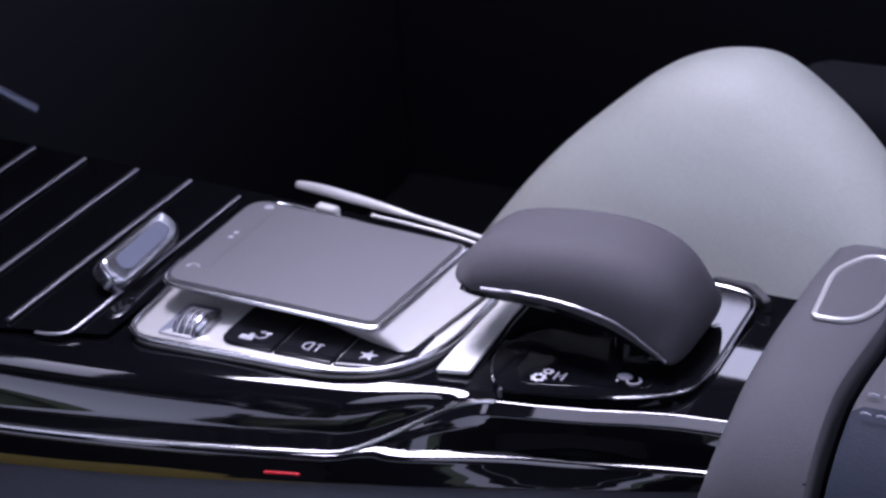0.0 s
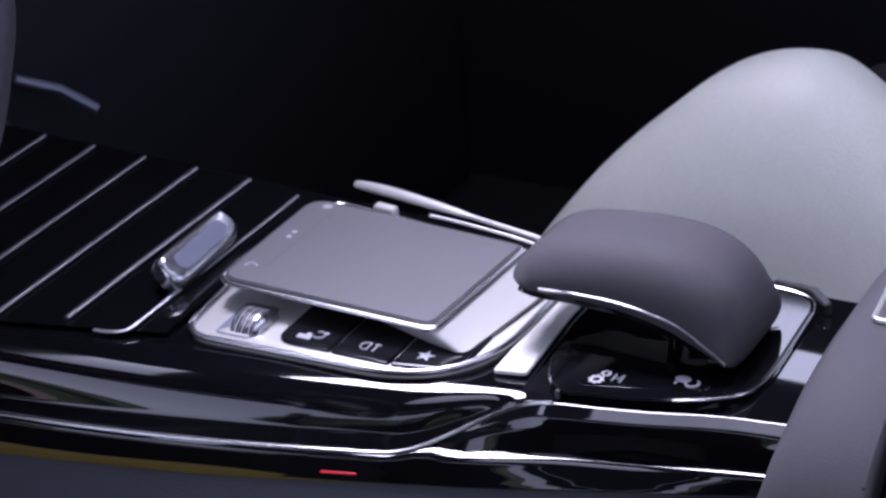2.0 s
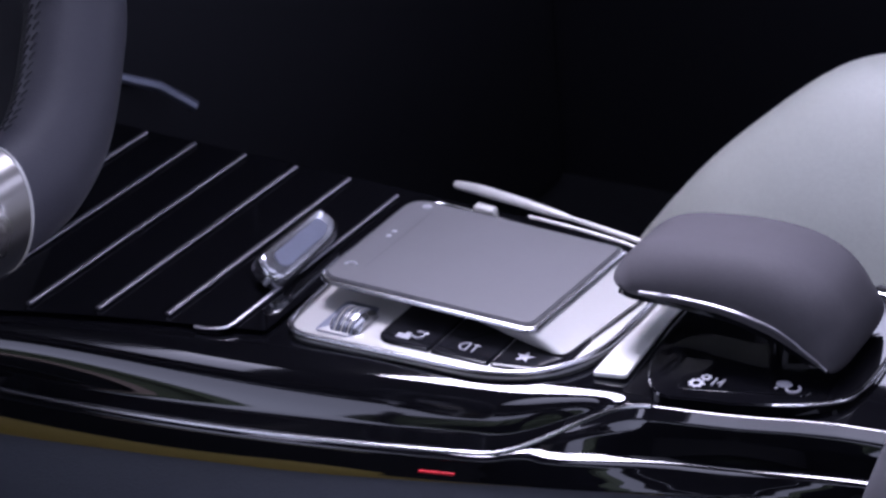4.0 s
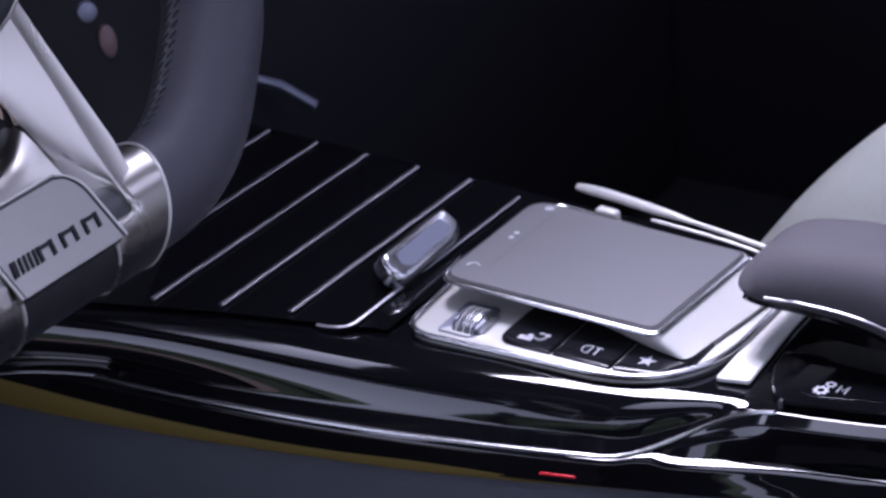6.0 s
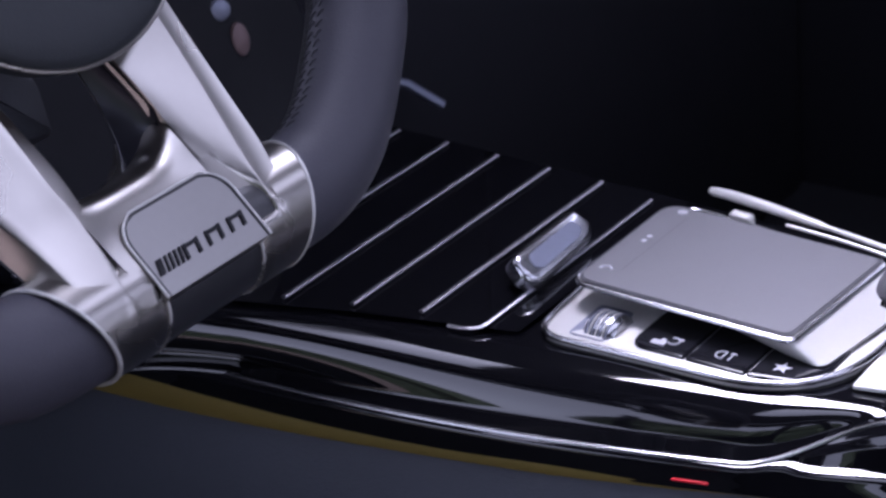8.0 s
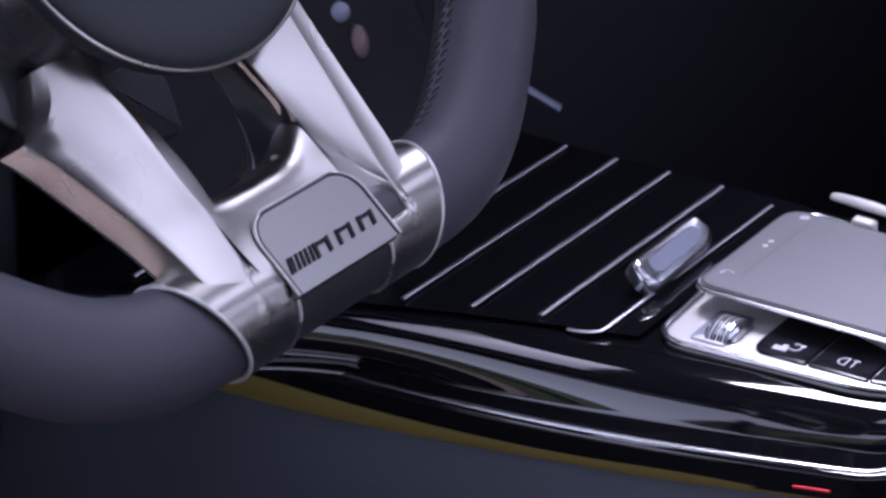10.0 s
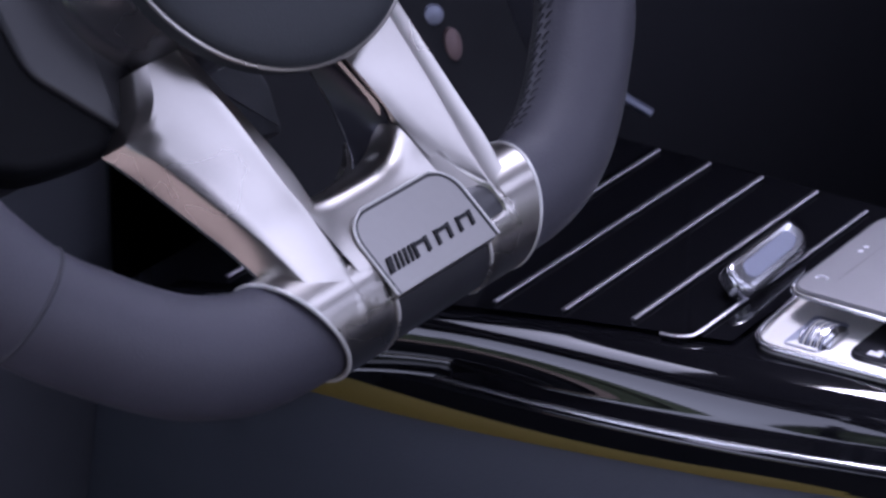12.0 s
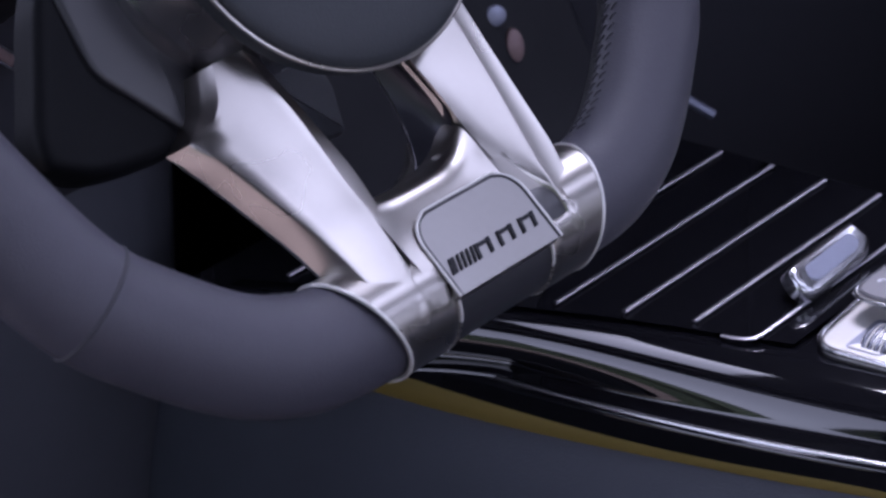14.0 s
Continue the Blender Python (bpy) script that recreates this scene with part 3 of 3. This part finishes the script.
marks = part("icon_plate", prism(rounded([(0.072, 0.0035), (0.128, 0.0185), (0.126, 0.034), (0.074, 0.03)], 0.004, 3), 0.0010, 0.0017, 0.0003, 1), PIANO, console, "gloss black button row")
part("icon", merge(cog(0.0795, 0.0095, 0.0038, 0.00185), cog(0.0815, 0.0155, 0.0026, 0.00185, 7), tube([(0.0862, 0.0105, 0.0019), (0.0862, 0.0165, 0.0019), (0.088, 0.0125, 0.0019), (0.0898, 0.0165, 0.0019), (0.0898, 0.0105, 0.0019)], 0.0005, sides=6)), ICON, marks, "white gearbox mark")
part("icon", merge(dot(0.1145, 0.0235, 0.0036, 0.0026, 0.00185), arc(0.1195, 0.0215, 0.003, 200, 420, 0.0019, 0.0006), box(0.112, 0.113, 0.0185, 0.0205, 0.0016, 0.002)), ICON, marks, "white car mark")

# ---- armrest ----
arm = thing("armrest", (0.2, 0.0, -0.02), "grey leather padded armrest lid with a silver ringed button", "armrest")
sec = smooth_line([(-0.084, -0.03), (-0.083, 0.0), (-0.077, 0.024), (-0.063, 0.0425), (-0.041, 0.0545), (-0.012, 0.0602), (0.015, 0.0615), (0.056, 0.0615), (0.076, 0.056), (0.085, 0.035), (0.087, 0.0)], 6)


def arm_row(x, f, g=1.0):
    skew = 0.004 if x > 0.215 else 0.0  # the gap to the box lid runs aslant over the top
    return [(x - 0.16 * max(0.0, 0.05 - p.y) * (1 - g) + skew * ease(-0.045, 0.01, p.x), p.x * (0.95 + 0.05 * f), -0.03 + (p.y + 0.03) * f) for p in sec]


part("lid", loft([arm_row(0.1915, 0.35, 0), arm_row(0.189, 0.6, 0), arm_row(0.189, 0.78, 0), arm_row(0.191, 0.9, 0.1), arm_row(0.1955, 0.97, 0.3), arm_row(0.2015, 0.995, 0.6), arm_row(0.210, 1.0), arm_row(0.226, 1.0), arm_row(0.2285, 0.985), arm_row(0.2298, 0.94), arm_row(0.23, 0.5)]), ARM, arm, "grey leather lid")
part("welt", tube([(0.1965, -0.0722, 0.0280), (0.2, -0.0713, 0.0310), (0.206, -0.0708, 0.0325), (0.216, -0.0706, 0.0330), (0.2285, -0.0704, 0.0330)], 0.0008, sides=8), ARM_DARK, arm, "dark welt along the lower side")
box_rows = [arm_row(0.2345, 0.4), arm_row(0.2348, 0.86), arm_row(0.2362, 0.945), arm_row(0.241, 0.98), arm_row(0.3, 0.99), arm_row(0.45, 0.99), arm_row(0.6, 0.95)]
part("gap_shade", loft([arm_row(0.2332, 0.3), arm_row(0.2336, 0.9), arm_row(0.2343, 0.955)]), ARM_DARK, arm, "dark sheet for the shade behind the lid")
fold = min(range(len(sec)), key=lambda k: abs(sec[k].x + 0.041))
rear = part("box_lid", loft([row[:fold + 1] for row in box_rows]), BOX_SIDE, arm, "dark navy leather box side")
part("box_pad", loft([row[fold:] for row in box_rows]), ARM, arm, "grey leather box top")
part("inner", box(0.205, 0.59, -0.06, 0.06, -0.05, 0.02), BLACK, arm)
key = rounded([(0.2065, 0.0015), (0.2025, 0.041), (0.2135, 0.059), (0.2295, 0.052), (0.2295, 0.016), (0.222, 0.002)], [0.003, 0.01, 0.008, 0.006, 0.012, 0.008], 5)
knob = part("release_button", prism([(p.x, p.y) for p in key], 0.05, 0.0625, 0.0008, 1), ARM, arm, "grey release button")
part("button_ring", tube([(p.x, p.y, 0.0622) for p in key], 0.0013, closed=True, sides=8), SILVER, knob, "silver ring")
for row in (-0.0365, -0.0465):
    for i in range(14):
        x = 0.2415 + 0.0062 * i
        z = -0.03 + (max(p.y for p in sec if abs(p.x - row) < 0.006) + 0.03) * 0.985
        part("stitch", tube([(x, row, z), (x + 0.0018, row - 0.0002, z + 0.0006), (x + 0.004, row, z)], 0.0005, sides=6), THREAD, rear)

# ---- passenger seat ----
seat = thing("passenger_seat", (0.1, 0.4, -0.38), "white leather passenger seat bolster beside the console", "seat")
OUT = smooth_line([(-0.12, -0.16), (-0.088, -0.095), (-0.049, -0.041), (-0.0055, 0.001), (0.029, 0.026), (0.066, 0.0345), (0.096, 0.0255), (0.142, -0.009), (0.195, -0.069), (0.26, -0.148), (0.3, -0.3), (0.1, -0.36), (-0.1, -0.34)], 6, closed=True)
rows = []
for y, r in ((0.252, 0.05), (0.2525, 0.3), (0.255, 0.6), (0.26, 0.8), (0.268, 0.91), (0.279, 0.97), (0.291, 0.995), (0.303, 1.0), (0.315, 0.99), (0.33, 0.96), (0.345, 0.9)):
    rows.append([(0.08 + (p.x - 0.08) * r, y - 0.32 * (0.03 - (-0.15 + (p.y + 0.15) * r)), -0.15 + (p.y + 0.15) * r) for p in OUT])
part("bolster", loft(rows, closed=True, caps=True), SEAT, seat, "white leather bolster")
part("side_panel", box(0.05, 0.5, 0.375, 0.45, -0.36, -0.022, 0.02, 3), LINING, seat, "dark seat side")
part("backrest", moved(box(-0.06, 0.06, -0.25, 0.25, -0.1, 0.58, 0.05, 4), pose(0.52, 0.58, -0.05, 0, 22, 0)), SEAT, seat, "unseen white leather backrest, added for reflections")
part("cushion", box(0.2, 0.46, 0.42, 0.8, -0.24, -0.1, 0.04, 4), SEAT, seat, "unseen white leather cushion, added for reflections")
part("base", box(-0.15, 0.35, 0.27, 0.8, -0.38, -0.2, 0.03, 3), MATTE, seat, "black seat base")

# ---- steering wheel ----
A = radians(28)
wheel_turn = Matrix(((0, -math.sin(A), math.cos(A), -0.012), (1, 0, 0, -0.327), (0, math.cos(A), math.sin(A), 0.190), (0, 0, 0, 1)))
wheel = thing("steering_wheel", None, "dark leather steering wheel with satin metal lower spokes", "steering wheel", turn=wheel_turn)
FLAT, CEN, SH = 0.016, 0.166, -0.001
HALF_RIM = [(0.03, 0.016), (0.045, 0.0162), (0.058, 0.0168), (0.071, 0.0195), (0.0875, 0.0278), (0.1065, 0.0442), (0.1222, 0.0622), (0.1350, 0.092), (0.1455, 0.128), (0.15, 0.168), (0.144, 0.22), (0.115, 0.285), (0.062, 0.323)]
RIM_LINE = smooth_line([(x, y, 0) for x, y in HALF_RIM] + [(0, 0.334, 0)] + [(-x, y, 0) for x, y in reversed(HALF_RIM)], 8)
rim = part("rim", tube(RIM_LINE, 0.0177, sides=28, flat=0.92, side=(0, 0, 1)), RIM, wheel, "dark grey leather rim")
for s in (-1, 1):
    band = [p for p in RIM_LINE if s * p.x > 0.066 and p.y < 0.3]
    part("inner_band", tube(band, 0.0179, sides=14, flat=0.92, start=radians(186), sweep=radians(105)), RIM_INNER, rim, "black inner band")


def stitches(line, gap, leans):
    """Cross stitches along the inner side of the rim."""
    walked = 0.0
    for c, e in zip(line, line[1:]):
        walked += (e - c).length
        if walked < gap:
            continue
        walked = 0.0
        inward = (Vector((0, CEN, 0)) - c).normalized()
        d = (e - c).normalized() * 0.0024
        for lean in leans:
            p = c + (inward * math.cos(lean) + Vector((0, 0, 0.92)) * math.sin(lean)) * 0.0178
            q = c + d + (inward * math.cos(lean + 0.14) + Vector((0, 0, 0.92)) * math.sin(lean + 0.14)) * 0.0178
            part("stitch", tube([p, (p + q) / 2 + inward * 0.0003, q], 0.00034, sides=5), STITCH, rim)


stitches(smooth_line([p for p in RIM_LINE if p.x > 0.068 and p.y < 0.16], 4), 0.0038, (-0.1, 0.12))
stitches(smooth_line([p for p in RIM_LINE if -0.082 < p.x < -0.054 and p.y < 0.1], 4), 0.0038, (-0.1, 0.12))

# the lower segment: black grip between two satin collars whose outer ends lean with the rim
part("lower_grip", tube([(SH + a / 1000, FLAT, 0) for a in range(-40, 41, 4)], 0.0179, sides=48), SOFT, wheel, "black lower rim segment")


def collar_ring(s, u, r, n=56):
    """A ring round the rim; u: 0 at the badge, 1 at the leaning outer end."""
    out = []
    for k in range(n):
        a = 2 * math.pi * k / n
        dip = 0.0045 * ease(0.5, 0.36, u) * ease(-0.002, 0.006, r * math.cos(a)) if s > 0 and math.sin(a) > 0 else 0.0  # room for the spoke's inner slope
        y = (r - dip) * math.cos(a)
        out.append(Vector((SH + s * (0.0208 + 0.0268 * u + 0.4 * u * u * y), FLAT + y, (r - dip) * math.sin(a))))
    return out


for s in (-1, 1):
    rings = [collar_ring(s, k / 10, 0.0180 + 0.0008 * ease(0, 0.08, k / 10)) for k in range(11)] + [collar_ring(s, 1.01, 0.0176)]
    part("collar", loft(rings, closed=True), SATIN, wheel, "satin metal collar")
    part("collar_ring", tube(collar_ring(s, 1.0, 0.0186), 0.0007, closed=True, sides=8, side=(1, 0, 0)), SILVER, wheel, "bright edge ring")
    arc_of = [p for p in collar_ring(s, 0.0, 0.0184) if p.z > -0.012 and p.y < 0.0135]
    part("collar_ring", tube(sorted(arc_of, key=lambda p: p.z - 4 * p.y if p.z < 0 else -4 * p.y), 0.0006, sides=8, side=(1, 0, 0)), SILVER, wheel, "bright edge ring")
PLATE_LINE = [(0.0115, 0.0216), (0.037, 0.0137)]


def plate_n(b):
    (b0, n0), (b1, n1) = PLATE_LINE
    return n0 + (n1 - n0) * (b - b0) / (b1 - b0)


def plate_half(b):
    k = max(0.0, (b - 0.028) / 0.009)
    return 0.0215 - 0.0075 * (1 - math.sqrt(max(0.0, 1 - k * k)))


levels = [0.0115 + 0.0255 * k / 26 for k in range(27)]
badge_ob = part("badge", loft([[(SH + plate_half(b) * u / 6, b, plate_n(b)) for u in range(-6, 7)] + [(SH + plate_half(b) * u / 6, b - 0.002, plate_n(b) - 0.006) for u in range(6, -7, -1)] for b in levels], closed=True, caps=True), BADGE, wheel, "satin badge plate")


def badge_outline(grow, lift):
    return [(SH - plate_half(b) - grow, b + grow * (b > 0.0365), plate_n(b) + lift) for b in levels] + [(SH + plate_half(b) + grow, b + grow * (b > 0.0365), plate_n(b) + lift) for b in reversed(levels)]


part("badge_groove", tube(badge_outline(0.0002, 0.0), 0.0005, sides=6), BLACK, wheel, "dark groove round the badge")
part("badge_edge", tube(badge_outline(0.0010, 0.0), 0.0005, sides=8), SILVER, wheel, "bright badge edge")


LEAN = 0.26


def view_shift(y):
    """Shears the spokes aside towards the hub, to fit the camera's view."""
    return -0.143 * max(0.0, y - 0.0225)


def front(y):
    """How far the spokes' front lies towards the driver; they lean back towards the hub and roll over the rim below."""
    if y > 0.0225:
        return 0.0236 - LEAN * y
    return math.sqrt(max(0.0, (0.0189 - 0.0009 * ease(0.010, -0.001, y)) ** 2 - (y - FLAT) ** 2))


def rail(*points):
    """An edge seen from the front: the distance from the middle at each height."""
    line = smooth_line([(y, u, 0) for y, u in points], 10)
    return lambda y: float(np.interp(y, [p.x for p in line], [p.y for p in line]))


HEIGHTS = [-0.0015 + 0.0225 * k / 15 for k in range(15)] + [0.021 + 0.065 * k / 40 for k in range(41)] + [0.0865 + 0.0175 * k / 10 for k in range(11)]
# driver side: a broad plain face that ends in a hollow corner, a narrow inner bevel
outer = rail((-0.002, 0.0400), (0.016, 0.0448), (0.0277, 0.0462), (0.0345, 0.0468), (0.046, 0.0484), (0.0608, 0.0521), (0.072, 0.0549), (0.0838, 0.0580), (0.0868, 0.0575), (0.094, 0.0462), (0.104, 0.0375))
facet = rail((-0.002, 0.0325), (0.0214, 0.0325), (0.0295, 0.0301), (0.0438, 0.0274), (0.054, 0.0267), (0.0678, 0.0249), (0.0816, 0.0233), (0.104, 0.0226))
bevel = rail((-0.002, 0.0222), (0.012, 0.0228), (0.0191, 0.0238), (0.0327, 0.0232), (0.0468, 0.0209), (0.0598, 0.0187), (0.0812, 0.0179), (0.104, 0.0172))
rows = []
for y in HEIGHTS:
    slope = 0.34 * ease(0.0, 0.07, y)  # the face turns outward towards the hub
    f, b, n = facet(y), bevel(y), front(y)
    o = f + (outer(y) - f) / (1 + 0.78 * slope)
    flat = ease(0.012, 0.03, y)  # below, the section follows the round collar
    hollow = 0.0032 * ease(0.078, 0.087, y)
    row = [(o - 0.002, -0.0145 - 0.004 * ease(0.05, 0.085, y)), (o + 0.0014 * flat, -0.0108 - 0.0024 * flat), (o, -0.0009), (o - 0.0004, -0.0002), (o - 0.001, 0.0)]
    row += [(o + (f - o) * k, 0.0002 * math.sin(math.pi * k) ** 2 * flat) for k in (0.2, 0.3, 0.4, 0.5, 0.6, 0.7, 0.8, 0.9)]
    row += [(f + 0.0005, 0.0), (f, -0.00015), (f - 0.0005, -0.0005), (b + 0.0008, -0.0027), (b + 0.0002, -0.0032), (b, -0.0042), (b + 0.0008, -0.014), (b + 0.002, -0.022)]
    rows.append([(SH - u + view_shift(y), y, n + (d - hollow * {1: 0.5, 2: 1.0, 3: 1.0, 4: 0.9}.get(k, 0.0)) * max(0.12, flat) - slope * max(0.0, u - f)) for k, (u, d) in enumerate(row)])
spoke = part("spoke", loft(rows, closed=True, caps=True), SATIN, wheel, "satin metal spoke", crease=32)
part("edge_line", tube([Vector(row[1]) + Vector((0.0002, 0, 0)) for row in rows[20:58:4]], 0.0006, sides=6), CHROME, spoke, "bright edge")
# passenger side: an outer bevel, a twisted face down to a valley, an inner slope that runs into the bridge
outer = rail((-0.002, 0.0405), (0.010, 0.0430), (0.0254, 0.0431), (0.0373, 0.0468), (0.0529, 0.0504), (0.0688, 0.0541), (0.0904, 0.0594), (0.104, 0.0630))
strip = rail((-0.002, 0.0345), (0.018, 0.0325), (0.0309, 0.0343), (0.0439, 0.0378), (0.061, 0.0430), (0.0777, 0.0475), (0.104, 0.0545))
valley = rail((-0.002, 0.0325), (0.016, 0.0318), (0.0256, 0.0318), (0.0325, 0.0300), (0.0394, 0.0281), (0.0470, 0.0265), (0.0541, 0.0255), (0.0643, 0.0252), (0.075, 0.0255), (0.104, 0.0258))
bevel = rail((-0.002, 0.0215), (0.012, 0.0218), (0.022, 0.0226), (0.032, 0.0222), (0.042, 0.0215), (0.0512, 0.0228), (0.0644, 0.0239), (0.0813, 0.0246), (0.104, 0.0250))
rows = []
for y in HEIGHTS:
    o, f, v, b, n = outer(y), strip(y), valley(y), bevel(y), front(y)
    flat = ease(0.008, 0.026, y)
    deep = 0.0012 + 0.0006 * ease(0.075, 0.05, y)
    row = [(o - 0.003, -0.021), (o, -0.017), (o, -0.0028), (o - 0.0005, -0.0019), (o - 0.0012, -0.0016), (f + 0.0008, -0.0004), (f + 0.0003, -0.0001), (f - 0.0004, -0.0001)]
    row += [(f + (v - f) * k, -deep * k ** 1.5) for k in (0.25, 0.5, 0.75, 0.93)]
    row += [(v - 0.0004, -deep - 0.0005), (v + (b - v) * 0.5, -deep - 0.0011 * ease(0.068, 0.05, y)), (b + 0.0006, -deep - 0.0021 * ease(0.068, 0.05, y) - 0.0006), (b + 0.0002, -deep - 0.0042 - 0.002 * ease(0.068, 0.05, y)), (b + 0.003, -0.012), (b + 0.006, -0.021)]
    rows.append([(SH + u + view_shift(y), y, n + d * max(0.1, flat)) for u, d in row])
spoke = part("spoke", loft(rows, closed=True, caps=True), SATIN, wheel, "satin metal spoke", crease=20)
BRIDGE = smooth_line([(0.0465, -0.020), (0.0473, -0.003), (0.0466, 0.0035), (0.0449, 0.0072), (0.0420, 0.0093), (0.0385, 0.0108), (0.035, 0.0124), (0.031, 0.0143), (0.027, 0.0161), (0.023, 0.0175), (0.019, 0.0185), (0.016, 0.0188), (0.0118, 0.0186)], 3)
rows = []
for k in range(33):
    u = -1 + k / 16
    lift = abs(u) ** 3
    rows.append([(SH + (0.028 if u < 0 else 0.0216) * u + view_shift(p.x), p.x + (0.003 if u < 0 else 0.010) * lift * ease(0.03, 0.047, p.x), p.y + (0.0024 if u < 0 else -0.0006) * lift * ease(0.024, 0.04, p.x)) for p in BRIDGE])
part("bridge", loft(rows), SATIN, wheel, "satin metal bridge")

# the opening between the spokes: shade put into darker wall metal, bright rear edge
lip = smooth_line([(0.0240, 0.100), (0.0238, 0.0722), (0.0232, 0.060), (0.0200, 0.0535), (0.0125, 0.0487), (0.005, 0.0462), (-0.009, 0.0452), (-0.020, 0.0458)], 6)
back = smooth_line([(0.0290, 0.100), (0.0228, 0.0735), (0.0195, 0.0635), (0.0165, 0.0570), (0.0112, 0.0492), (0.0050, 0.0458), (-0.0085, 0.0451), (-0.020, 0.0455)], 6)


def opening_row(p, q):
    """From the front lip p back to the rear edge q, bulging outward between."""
    a, b = Vector((p.x + view_shift(p.y) - 0.0004 * ease(0.052, 0.062, p.y), p.y, front(p.y) - 0.0062 + 0.0036 * ease(0.052, 0.062, p.y))), Vector((q.x + view_shift(q.y), q.y, front(q.y) - 0.02))
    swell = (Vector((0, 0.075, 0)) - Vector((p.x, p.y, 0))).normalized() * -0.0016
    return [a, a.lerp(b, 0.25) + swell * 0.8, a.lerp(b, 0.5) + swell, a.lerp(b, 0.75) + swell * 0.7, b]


part("opening_wall", loft([opening_row(p, q) for p, q in zip(lip, back)]), OPENING_SHADE, wheel, "wall of the opening, its shade put into darker metal")
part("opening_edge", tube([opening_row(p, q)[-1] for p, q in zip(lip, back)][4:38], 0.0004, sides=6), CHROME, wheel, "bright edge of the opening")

# hub: a bulging airbag cover in a thin ring, on a dark satin housing that flares out to the side spokes
HUB = Vector((0.0068, 0.1364))


def hub_ring(r, n, flare=0.0):
    out = []
    for k in range(72):
        a = 2 * math.pi * k / 72
        wide = flare * max(0.0, abs(math.cos(a)) * 1.25 - 0.25) ** 1.2
        out.append(Vector((HUB.x + (r + wide) * math.cos(a), HUB.y + (r + wide) * math.sin(a), n)))
    return out


dome = [hub_ring(0.0555 * math.sin(a), 0.0120 + 0.008 * math.cos(a)) for a in [math.pi / 2 * k / 10 for k in range(10, 0, -1)]]
part("airbag_cover", loft([hub_ring(0.0555, 0.004)] + dome, closed=True, caps=True), COVER, wheel, "dark leather airbag cover")
part("cover_ring", tube(hub_ring(0.0560, 0.0112), 0.0008, closed=True, sides=8), SATIN, wheel, "satin ring")
part("hub", loft([hub_ring(0.0556, 0.0110), hub_ring(0.0535, 0.006), hub_ring(0.0475, -0.002, 0.006), hub_ring(0.043, -0.012, 0.018), hub_ring(0.042, -0.020, 0.022), hub_ring(0.041, -0.036, 0.020)], closed=True, caps=True), HUBMETAL, wheel, "dark satin hub housing")
pod = smooth_line([(-0.072, 0.154), (-0.0815, 0.1375), (-0.0915, 0.120), (-0.0985, 0.1075), (-0.0995, 0.0985), (-0.0935, 0.0932), (-0.0832, 0.0888), (-0.0655, 0.0864), (-0.054, 0.0872), (-0.043, 0.098), (-0.04, 0.13), (-0.06, 0.165), (-0.08, 0.168)], 6, closed=True)
pod_ob = part("switch_pod", prism(pod, -0.036, -0.021, 0.0045, 4), PODBLACK, wheel, "black switch pod")
part("switch_panel", prism(rounded([(-0.0735, 0.150), (-0.0745, 0.1165), (-0.0545, 0.0895), (-0.0415, 0.1035), (-0.0435, 0.135), (-0.058, 0.152)], [0.004, 0.006, 0.003, 0.006, 0.006, 0.004], 5), -0.026, -0.0185, 0.002, 3), BLACK, pod_ob, "gloss black switch panel")
part("switch_arm", box(0.055, 0.148, 0.13, 0.175, -0.03, -0.012, 0.012, 3), MATTE, wheel, "black switch spoke")
part("column", box(-0.035, 0.045, 0.165, 0.24, -0.62, -0.035, 0.02, 3), SHADOW, wheel, "black steering column shroud")
part("column_trim", prism(rounded([(-0.006, 0.072), (0.022, 0.068), (0.026, 0.085), (0.020, 0.110), (-0.012, 0.110)], 0.003, 4), -0.075, -0.05, 0.003, 2), KNEE, wheel, "grey column trim")
at = min(range(len(RIM_LINE)), key=lambda i: (RIM_LINE[i] - Vector((-0.1190, 0.0605, 0))).length)
along = (RIM_LINE[at + 1] - RIM_LINE[at - 1]).normalized()
w0 = along.cross(Vector((0, 0, 1)))
part("rim_seam", tube([RIM_LINE[at] + (w0 * math.cos(2 * math.pi * k / 36) + Vector((0, 0, 0.92)) * math.sin(2 * math.pi * k / 36)) * 0.0176 for k in range(36)], 0.0007, closed=True, sides=6, side=tuple(along)), STITCH, rim, "leather seam")

# slanted bars and blocks of the badge, on the curved plate
def on_badge(a, b):
    return Vector((a, b, plate_n(b) + 0.0004))


def badge_bar(a0, a1, lo, hi, slant):
    c = [on_badge(a0, lo), on_badge(a1, lo), on_badge(a1 + slant, hi), on_badge(a0 + slant, hi)]
    n = (c[1] - c[0]).cross(c[3] - c[0]).normalized()
    return loft([[v - n * 0.0004 for v in c], [v + n * 0.0002 for v in c]], closed=True, caps=True)


for a, w in ((-0.0212, 0.0022), (-0.0178, 0.0009), (-0.0158, 0.0009), (-0.0138, 0.0009), (-0.0118, 0.0009)):
    part("badge_bar", badge_bar(a, a + w, 0.0178, 0.0224, 0.0018), SHADOW, badge_ob)
for a in (-0.0098, 0.0, 0.0098):
    part("badge_block", merge(badge_bar(a, a + 0.0013, 0.0178, 0.0224, 0.0014), badge_bar(a + 0.0052, a + 0.0066, 0.0178, 0.0224, 0.0014), badge_bar(a + 0.0018, a + 0.0062, 0.0211, 0.0222, 0.0003)), SHADOW, badge_ob)
